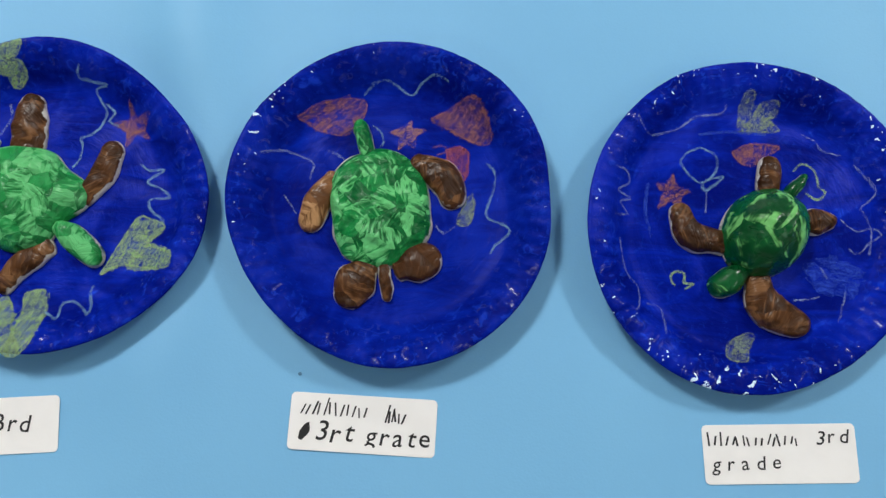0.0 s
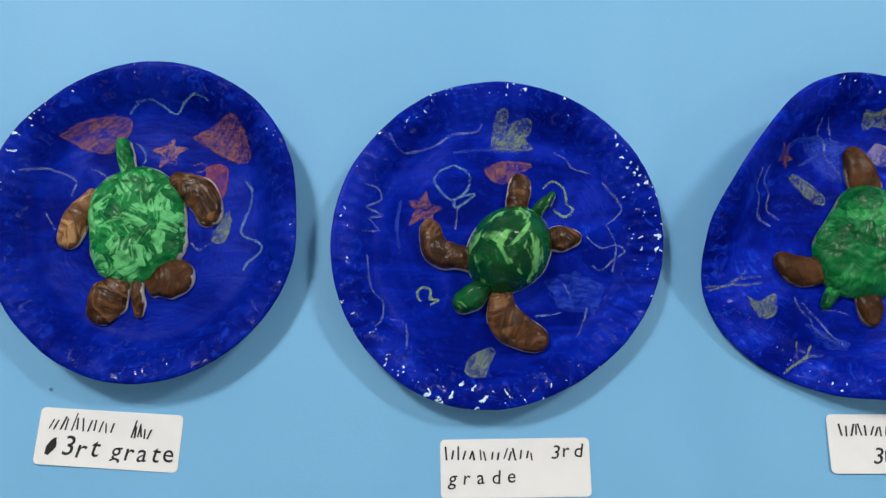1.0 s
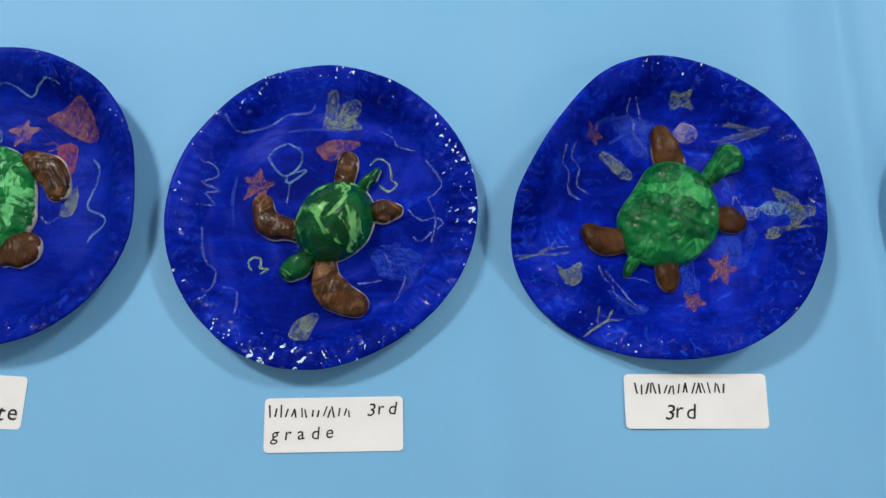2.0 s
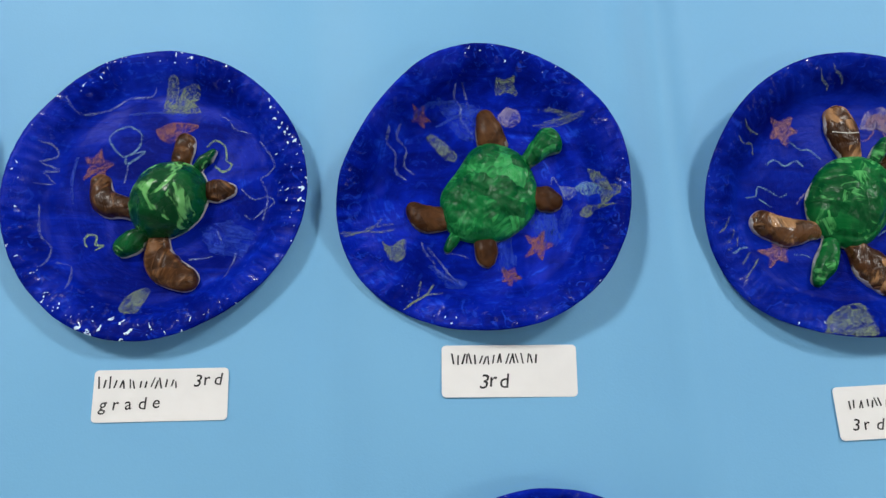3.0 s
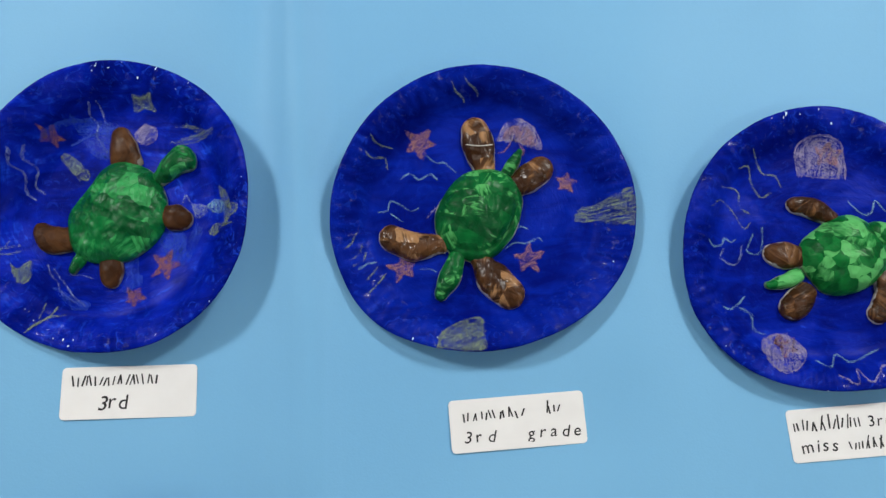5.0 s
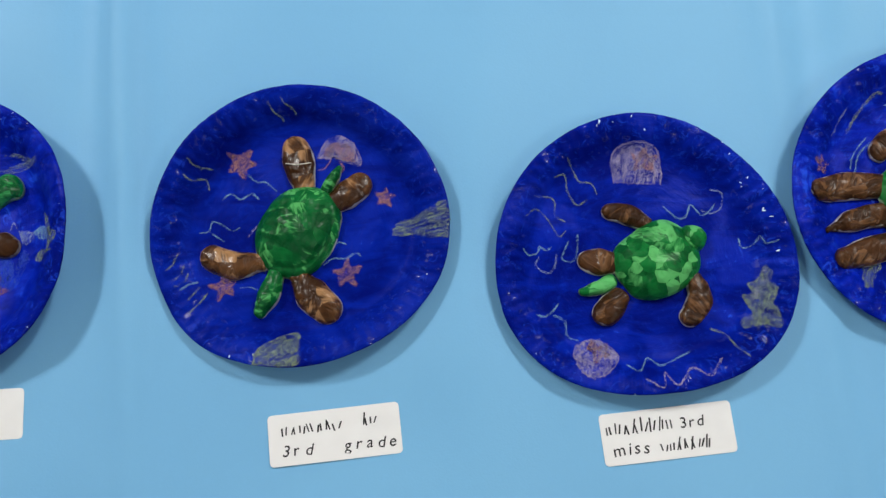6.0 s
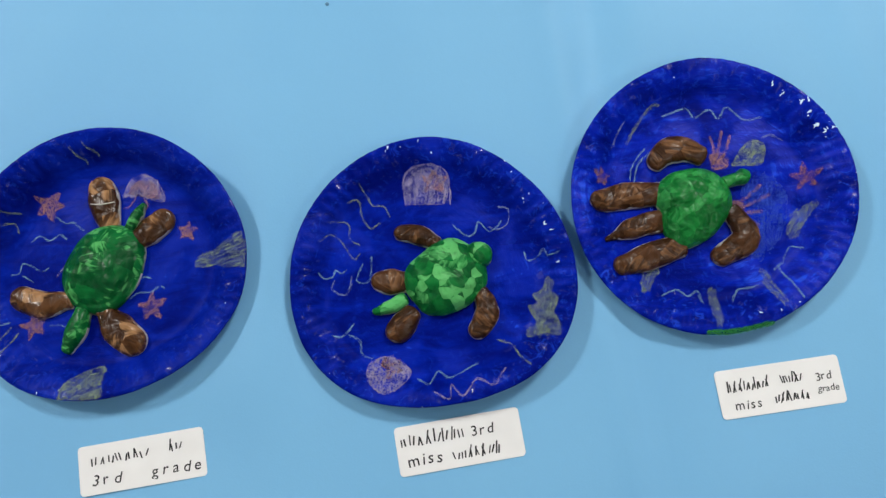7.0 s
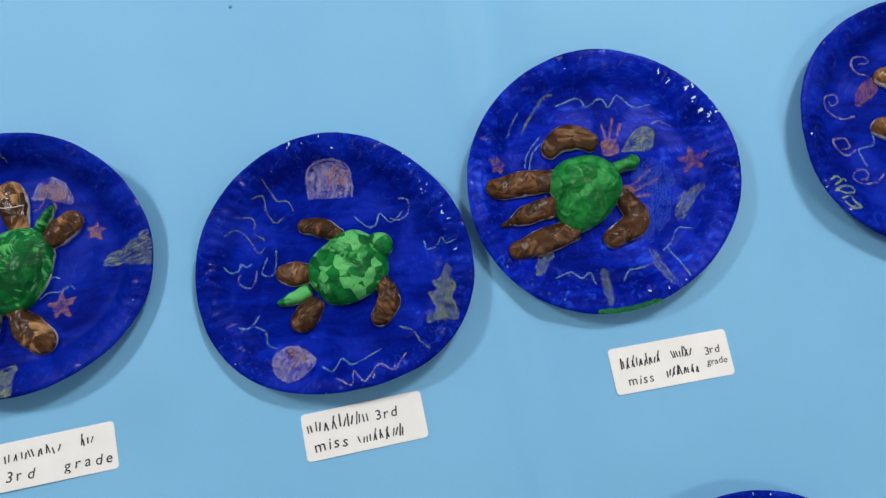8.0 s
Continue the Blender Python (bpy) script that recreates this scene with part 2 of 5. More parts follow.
def box(name, size, mat, at, bevel=0.0):
    bm = bmesh.new()
    bmesh.ops.create_cube(bm, size=1, matrix=Matrix.Diagonal((*size, 1)))
    if bevel:
        bmesh.ops.bevel(bm, geom=bm.edges[:], offset=bevel, segments=2, affect="EDGES")
    ob = new(name, bm_mesh(name, bm, mat))
    ob.location = at
    return ob


def smoothstep(a, b, x):
    k = min(1.0, max(0.0, (x - a) / (b - a)))
    return k * k * (3 - 2 * k)


def ring_value(values, angle):
    """A smooth value round the circle from even steps."""
    n = len(values)
    f = (angle / (2 * math.pi)) % 1.0 * n
    i, k = int(f) % n, f - int(f)
    p0, p1, p2, p3 = (values[(i + j - 1) % n] for j in range(4))
    return p1 + 0.5 * k * (p2 - p0 + k * (2 * p0 - 5 * p1 + 4 * p2 - p3 + k * (3 * (p1 - p2) + p3 - p0)))


def curve(points, step):
    """A smooth way through the points, in steps of about that length."""
    pts = [Vector(p) for p in points]
    pts = [pts[0] * 2 - pts[1], *pts, pts[-1] * 2 - pts[-2]]
    out = []
    for p0, p1, p2, p3 in zip(pts, pts[1:], pts[2:], pts[3:]):
        n = max(2, int((p2 - p1).length / step))
        for j in range(n):
            k = j / n
            out.append(p1 + 0.5 * k * (p2 - p0 + k * (2 * p0 - 5 * p1 + 4 * p2 - p3 + k * (3 * (p1 - p2) + p3 - p0))))
    return out + [pts[-2]]


# ---- the room ----
X0, X1, Y0, Y1 = -2.8, 3.7, -2.7, 2.7
tagged(box("floor", (X1 - X0, Y1 - Y0, 0.1), FLOOR, ((X0 + X1) / 2, 0, -0.05)), "pale grey tiled school floor", "floor", kind="structure")
tagged(box("ceiling", (X1 - X0, Y1 - Y0, 0.1), WALL, ((X0 + X1) / 2, 0, CEILING + 0.05)), "plain white ceiling", "ceiling", kind="structure")
for name, size, at in (
    ("wall_north", (X1 - X0, 0.12, CEILING), ((X0 + X1) / 2, Y1 + 0.06, CEILING / 2)),
    ("wall_south", (X1 - X0, 0.12, CEILING), ((X0 + X1) / 2, Y0 - 0.06, CEILING / 2)),
    ("wall_east", (0.12, Y1 - Y0 + 0.24, CEILING), (X1 + 0.06, 0, CEILING / 2)),
    ("wall_west", (0.12, Y1 - Y0 + 0.24, CEILING), (X0 - 0.06, 0, CEILING / 2)),
):
    tagged(box(name, size, WALL, at), "plain off-white painted room wall", "wall", kind="structure")

for x, y, _ in LAMP_SPOTS:
    light = tagged(new("ceiling_light"), "square white ceiling light with glowing diffuser", "ceiling light", "ceiling lights")
    light.location = (x, y, CEILING)
    for sx, sy, wx, wy in ((0, 0.2, 0.44, 0.04), (0, -0.2, 0.44, 0.04), (0.2, 0, 0.04, 0.36), (-0.2, 0, 0.04, 0.36)):
        rail = box("frame", (wx, wy, 0.07), TIN, (sx, sy, -0.035), 0.004)
        rail.parent = light
    pane = box("diffuser", (0.36, 0.36, 0.01), LENS.mat, (0, 0, -0.055))
    pane.parent = light


# ---- the covered table ----
PLATE_SPOTS = [(-173.7, 96.4), (-11.8, 92.6), (152.6, 79.4), (321.5, 80.9), (510.9, 75.5), (684.8, 46.6), (845.0, 73.7), (1037.5, 77.5), (349.4, -143.0), (880.0, -181.0)]  # mm

LABEL_SPOTS = [(-196.2, -12.0), (-23.6, -10.6), (161.2, -22.8), (333.2, -12.3), (524.5, -32.5), (691.4, -42.1), (863.7, -34.0)]  # mm

FOLDS = [(-0.118, 0.022, 0.0032), (0.236, 0.018, -0.0024), (0.392, 0.014, -0.0022), (0.418, 0.011, 0.0034), (0.600, 0.03, 0.0018), (0.776, 0.008, 0.0026), (0.795, 0.014, -0.0024), (0.95, 0.02, -0.002)]


def sheet_height(x, y):
    z = 0.0
    for n, (at, wide, high) in enumerate(FOLDS):
        lean = at + 0.06 * (y - 0.1) * math.sin(3.1 * n + 1)
        z += high * math.exp(-(((x - lean) / wide) ** 2)) * (0.75 + 0.35 * math.sin(9 * y + 2 * n))
    near = min(math.hypot(x - px / 1000, y - py / 1000) for px, py in PLATE_SPOTS)
    label = min(math.hypot((x - px / 1000) / 1.6, y - py / 1000) for px, py in LABEL_SPOTS)
    z *= 1.9 * smoothstep(0.055, 0.1, near) * (0.3 + 0.7 * smoothstep(0.015, 0.05, label))
    calm = 0.2 + 0.8 * smoothstep(0.06, 0.12, near) * smoothstep(0.015, 0.06, label)
    z += calm * (0.0042 * noise.noise((x * 6, y * 3.5, 0.3)) + 0.0014 * noise.noise((x * 17, y * 8, 4.3)))
    return z + 0.0005 - 0.0012 * (1 - calm)


def table_cover():
    xs = np.linspace(-0.75, 1.75, 420)
    ys = np.linspace(-0.4, 0.36, 110)
    verts, faces = [], []
    nx = len(xs)
    rows = [(ys[0], 0.04), (ys[0], 0.4), *((y, None) for y in ys), (ys[-1], 0.4), (ys[-1], 0.04)]
    for j, (y, z) in enumerate(rows):
        for x in xs:
            if z is None:
                verts.append((x, y, TABLE + sheet_height(x, y)))
            else:
                out = 0.012 * math.sin(x * 22) * (TABLE - z) + 0.006
                verts.append((x, y + (out if j > 5 else -out), z))
    for j in range(len(rows) - 1):
        for i in range(nx - 1):
            a = j * nx + i
            faces.append((a, a + 1, a + nx + 1, a + nx))
    for side, i in ((-1, 0), (1, nx - 1)):
        base = len(verts)
        for j in range(2, len(rows) - 2):
            x, y, z = verts[j * nx + i]
            verts.append((x + side * 0.006, y, 0.04))
        for j in range(2, len(rows) - 3):
            a, b, c, d = j * nx + i, (j + 1) * nx + i, base + j - 1, base + j - 2
            faces.append((a, b, c, d) if side > 0 else (b, a, d, c))
    return mesh_of("table_cover", verts, faces, CLOTH)


tagged(new("table_cover", table_cover()), "light blue paper covering a long display table, softly creased", "table cover", kind="structure")


# ---- painted paper plates ----
R = 0.0762
FLUTES = 72


class Plate:
    """Lengths in millimetres, from the plate's centre; x along the table, y across it."""

    def __init__(self, spot, depth, paint, label, radii, lifts):
        x, y = spot
        self.depth, self.paint = depth, paint
        self.radii, self.lifts = radii, lifts
        self.ob = tagged(new("paper_plate"), label, "paper plate", "painted plates in rows")
        self.at = Matrix.Translation((x / 1000, y / 1000, TABLE + 0.0004))
        self.ob.matrix_world = self.at
        self.phase = x * 0.7

    def level(self, u, v):
        """The dish without its flutes."""
        angle, r = math.atan2(v, u), math.hypot(u, v)
        k = r / ring_value(self.radii, angle)
        h = 2.3 + 8.3 * smoothstep(0.715, 0.915, k) + 1.5 * smoothstep(0.88, 0.985, k) - 0.6 * smoothstep(0.985, 1.0, k)
        h += ring_value(self.lifts, angle) * smoothstep(0.62, 1.0, k)
        return h + 0.35 * noise.noise((u * 0.05, v * 0.05, self.phase)) * (0.3 + k)

    def height(self, u, v):
        angle, r = math.atan2(v, u), math.hypot(u, v)
        k = r / ring_value(self.radii, angle)
        flute = math.sin(angle * FLUTES + self.phase + 1.2 * math.sin(angle * 3 + self.phase))
        flute = flute * abs(flute) ** -0.3 if abs(flute) > 1e-6 else 0.0
        depth = self.depth * max(0.25, 0.85 + 0.9 * noise.noise((u * 0.045, v * 0.045, 5.5 + self.phase)))
        return self.level(u, v) + depth * flute * smoothstep(0.775, 0.84, k) * (1 - 0.7 * smoothstep(0.9, 0.97, k))

    def build(self):
        rings = [0.0, 0.08, 0.16, 0.24, 0.32, 0.4, 0.48, 0.56, 0.63, 0.69, 0.735, *np.linspace(0.76, 0.985, 17), 0.993, 1.0]
        n = FLUTES * 6
        verts, faces, under = [], [], []
        for k in rings:
            for i in range(n):
                a = 2 * math.pi * i / n
                r = k * ring_value(self.radii, a) * (1 + 0.004 * noise.noise((math.cos(a) * 6, math.sin(a) * 6, self.phase)) * smoothstep(0.9, 1, k))
                u, v = r * math.cos(a), r * math.sin(a)
                h = self.height(u, v) if k else self.height(0.001, 0)
                verts.append((u / 1000, v / 1000, h / 1000))
        top = len(verts)
        verts += [(x, y, z - 0.0009) for x, y, z in verts]
        for j in range(len(rings) - 1):
            for i in range(n):
                a, b = j * n + i, j * n + (i + 1) % n
                if j:
                    faces.append((a, a + n, b + n, b))
                    under.append((top + a, top + b, top + b + n, top + a + n))
                else:
                    faces.append((a, a + n, b + n))
                    under.append((top + a, top + b + n, top + a + n))
        last = (len(rings) - 1) * n
        edge = [(last + i, top + last + i, top + last + (i + 1) % n, last + (i + 1) % n) for i in range(n)]
        me = mesh_of("dish", verts, faces + edge + under, self.paint, PAPER_BACK)
        me.polygons.foreach_set("material_index", [0] * (len(faces) + len(edge)) + [1] * len(under))
        self.dish = part("dish", me, self.ob)
        return self


# rims: radii and lifts in even steps round the plate, from the east
plates = [
    Plate(PLATE_SPOTS[0], 0.36, PAINT, "blue painted paper plate with lime crayon leaves and star",
          [76.9, 73.0, 70.5, 72.2, 75.6, 77.5, 77.3, 76.7, 76.2, 76.1, 76.1, 76.3, 76.3, 76.0, 77.0, 78.4],
          [-0.9, 0.2, 1.6, 3.1, 4.7, 5.2, 4.1, 3.0, 2.2, 2.0, 2.0, 2.1, 2.2, 1.8, 0.5, -1.0]).build(),
    Plate(PLATE_SPOTS[1], 0.34, PAINT_DARK, "dark blue paper plate with orange crayon shapes and squiggles",
          [73.7, 74.8, 75.5, 75.3, 75.5, 75.2, 75.2, 76.2, 75.6, 74.2, 74.0, 76.4, 78.7, 79.0, 78.3, 76.8],
          [3.6, 4.6, 3.9, 3.2, 3.0, 2.7, 2.6, 3.1, 3.2, 2.7, 2.6, 2.9, 2.7, 2.3, 1.9, 1.5]).build(),
    Plate(PLATE_SPOTS[2], 0.36, PAINT_FLECKED, "blue painted paper plate flecked with bare specks and painted glints",
          [78.6, 79.1, 77.8, 76.9, 76.9, 76.5, 74.8, 74.1, 74.3, 75.5, 76.8, 78.0, 76.9, 74.7, 74.8, 76.9],
          [-5.1, -3.2, -0.5, 0.3, 0.2, -0.2, 0.3, 2.8, 4.0, 2.1, -0.3, -0.7, -0.7, -1.3, -3.2, -5.0]).build(),
    Plate(PLATE_SPOTS[3], 0.22, PAINT_SMOOTH, "bent blue painted paper plate with crayon drawings",
          [73.0, 74.3, 75.3, 76.2, 75.0, 70.3, 65.1, 65.9, 72.9, 78.0, 77.7, 75.2, 74.3, 75.9, 76.5, 74.9],
          [8.1, 6.7, 2.3, 0.7, 5.9, 12.6, 16.5, 14.9, 5.3, -9.2, -9.5, -8.0, -1.6, 3.0, 5.8, 7.3]).build(),
    Plate(PLATE_SPOTS[4], 0.4, PAINT_DARK, "dark blue paper plate with pink crayon stars and olive weed",
          [78.3, 76.4, 74.6, 73.7, 73.4, 73.1, 73.0, 74.1, 77.2, 79.4, 79.8, 76.1, 73.9, 73.6, 75.9, 78.3],
          [-1.7, 1.8, 4.2, 4.9, 5.2, 6.0, 6.4, 4.6, -1.1, -7.4, -6.8, -1.7, 1.0, 1.3, -0.5, -2.6]).build(),
    Plate(PLATE_SPOTS[5], 0.5, PAINT, "blue painted paper plate with pale crayon waves",
          [79.5, 77.7, 76.3, 77.2, 77.0, 75.5, 74.3, 73.7, 73.9, 75.7, 74.8, 71.3, 69.2, 72.0, 77.7, 80.5],
          [-1.0, -1.1, -1.1, -0.4, -0.4, -1.1, -1.5, -0.5, -1.7, -4.4, -3.2, -1.6, -0.5, 0.2, 0.2, -0.7]).build(),
    Plate(PLATE_SPOTS[6], 0.5, PAINT_BRUSHED, "brushed blue paper plate with crayon corals and weed",
          [77.4, 77.4, 76.8, 76.6, 76.7, 75.8, 76.0, 77.1, 77.8, 78.7, 79.3, 78.8, 77.1, 75.6, 75.5, 76.4],
          [1.3, 1.1, 0.5, 0.4, 1.1, 0.9, 0.5, -0.3, -1.6, -2.8, -3.5, -3.0, -1.9, -0.9, -0.1, 0.8]).build(),
    Plate(PLATE_SPOTS[7], 0.5, PAINT, "blue painted paper plate with crayon spirals",
          [76.0, 76.0, 76.1, 76.2, 76.2, 75.7, 76.2, 75.5, 75.2, 76.6, 76.3, 76.1, 76.0, 76.0, 76.0, 76.0],
          [0.2, 0.2, 0.3, 0.3, 0.4, 0.2, 0.1, 0.8, 0.9, -0.6, -0.5, -0.2, 0.0, 0.1, 0.2, 0.2]).build(),
    Plate(PLATE_SPOTS[8], 0.4, PAINT, "plain blue painted paper plate", [76.2] * 8, [1] * 8).build(),
    Plate(PLATE_SPOTS[9], 0.4, PAINT, "plain blue painted paper plate", [76.2] * 8, [2] * 8).build(),
]


# ---- crayon drawing ----
def ribbon(plate, points, width, verts, faces, rng):
    way = curve(points, 1.1)
    base = len(verts)
    for i, p in enumerate(way):
        d = way[min(i + 1, len(way) - 1)] - way[max(i - 1, 0)]
        side = Vector((-d.y, d.x)).normalized() if d.length > 1e-6 else Vector((1, 0))
        half = width * 0.5 * rng.uniform(0.75, 1.2) * (0.55 if i in (0, len(way) - 1) else 1)
        wob = side * rng.uniform(-0.22, 0.22)
        for q in (p + wob + side * half, p + wob - side * half):
            verts.append((q.x / 1000, q.y / 1000, (plate.height(q.x, q.y) + rng.uniform(0.24, 0.4)) / 1000))
    for i in range(len(way) - 1):
        a = base + 2 * i
        faces.append((a, a + 1, a + 3, a + 2))


def drawn(plate, colour, kind, strokes):
    rng = random.Random(int(1000 * abs(strokes[0][0][0][0])) + 7)
    verts, faces = [], []
    for points, width in strokes:
        ribbon(plate, points, width, verts, faces, rng)
    return part("crayon_" + kind, mesh_of("crayon_" + kind, verts, faces, CRAYON[colour]), plate.dish)


def line(plate, colour, width, points, kind):
    rng = random.Random(int(abs(points[0][0]) * 100))
    again = [(x + rng.uniform(-0.5, 0.5), y + rng.uniform(-0.5, 0.5)) for x, y in points]
    strokes = [(points, width * 0.95), (again, width * 0.6)]
    return drawn(plate, colour, kind, strokes)


def hatch(points, gap, angle, rng):
    """Back-and-forth strokes that fill an outline."""
    c, s = math.cos(angle), math.sin(angle)
    turned = [(c * x + s * y, c * y - s * x) for x, y in points]
    low, high = min(p[1] for p in turned), max(p[1] for p in turned)
    out, y = [], low + gap * 0.5
    while y < high:
        cuts = []
        for (x1, y1), (x2, y2) in zip(turned, turned[1:] + turned[:1]):
            if (y1 <= y) != (y2 <= y):
                cuts.append(x1 + (x2 - x1) * (y - y1) / (y2 - y1))
        cuts.sort()
        for a, b in zip(cuts[::2], cuts[1::2]):
            if b - a > 0.8:
                ends = [(a + rng.uniform(-0.6, 0.8), y + rng.uniform(-0.5, 0.5)), ((a + b) / 2, y + rng.uniform(-0.5, 0.5)), (b + rng.uniform(-0.8, 0.6), y + rng.uniform(-0.5, 0.5))]
                stroke = [(c * x - s * t, s * x + c * t) for x, t in ends]
                last = out[-1][-1] if out else None
                if last and len(out[-1]) % 2:
                    stroke.reverse()
                if last and math.dist(last, stroke[0]) < 3.2 * gap:
                    out[-1] += stroke  # the crayon turns round at the edge without being lifted
                else:
                    out.append(stroke)
        y += gap * rng.uniform(0.75, 1.25)
    return out


def patch(plate, colour, width, points, kind, angle=None):
    rng = random.Random(int(abs(points[0][0]) * 100) + 3)
    angle = rng.uniform(0.5, 1.4) if angle is None else angle
    if kind in ("seaweed", "rock", "streak"):
        mid = [sum(p[i] for p in points) / len(points) for i in (0, 1)]
        xx, yy, xy = (sum((p[i] - mid[i]) * (p[j] - mid[j]) for p in points) for i, j in ((0, 0), (1, 1), (0, 1)))
        angle = 0.5 * math.atan2(2 * xy, xx - yy)
    if kind in ("seaweed", "streak"):
        wide = 1.7 if kind == "streak" else 1.0
        strokes = [(p, wide * width * rng.uniform(0.7, 1.1)) for p in hatch(points, width * 0.85, angle, rng)]
        strokes += [(p, width * rng.uniform(0.4, 0.7)) for p in hatch(points, width * 1.5, angle + 0.08, rng)]
    else:
        strokes = []
        for _ in range(2):
            loop = [(x + rng.uniform(-0.35, 0.35), y + rng.uniform(-0.35, 0.35)) for x, y in points]
            strokes.append((loop + loop[:1], width * 0.62))
        strokes += [(p, width * rng.uniform(1.3, 1.7)) for p in hatch(points, width * 0.9, angle, rng)]
        strokes += [(p, width * rng.uniform(0.8, 1.2)) for p in hatch(points, width * 1.6, angle + rng.uniform(0.15, 0.4), rng)]
    return drawn(plate, colour, kind, strokes)


def star(plate, colour, x, y, size, turn):
    rng = random.Random(int(abs(x) * 100) + 5)
    points = []
    for i in range(10):
        a = radians(turn + 36 * i + rng.uniform(-10, 10))
        r = size * (rng.uniform(0.8, 1.15) if i % 2 == 0 else rng.uniform(0.36, 0.5))
        points.append((x + r * math.cos(a), y + r * math.sin(a)))
    rim = [(a[0] + (b[0] - a[0]) * k, a[1] + (b[1] - a[1]) * k) for a, b in zip(points, points[1:] + points[:1]) for k in (0, 0.5)]
    strokes = [(rim + rim[:1], 0.9)]
    for gap, lean in ((0.8, rng.uniform(0.2, 0.7)), (1.0, rng.uniform(1.2, 1.7))):
        strokes += [(p, rng.uniform(1.1, 1.5)) for p in hatch(points, gap, lean, rng)]
    return drawn(plate, colour, "star", strokes)


# ---- clay turtles ----
LOOKS = {
    "light": "pale green clay turtle with brown flippers on blue plate",
    "streaky": "streaky green clay turtle with brown flippers on blue plate",
    "patchy": "domed dark green clay turtle with pale green dabs",
    "facet": "angular green clay turtle with flat brown flippers",
    "dabbed": "oval green clay turtle with glossy coppery brown flippers",
    "blotchy": "blotchy green clay turtle with small brown flippers",
    "plain": "matt green clay turtle with long brown flippers",
    "tan": "green clay turtle with light tan flippers",
}


BARE = {"light": 0.7, "streaky": 1.0, "patchy": 0.7, "facet": 0.0, "dabbed": 0.5, "blotchy": 0.15, "plain": 0.15, "tan": 0.3}  # bare clay at the foot


CREASE = {"light": (1.0, 0), "streaky": (2.2, 0), "patchy": (0.3, 0), "facet": (2.6, 0), "dabbed": (0.5, 0.9), "blotchy": (1.2, 0), "plain": (2.0, 0), "tan": (1.2, 0)}  # folds of the clay, carved ring


class Turtle:
    def __init__(self, plate, seed, look_name):
        self.plate, self.seed, self.look = plate, seed, look_name
        self.ob = tagged(new("clay_turtle"), LOOKS[look_name], "clay turtle", "clay turtles on plates")
        self.ob.matrix_world = plate.at
        self.count = 0


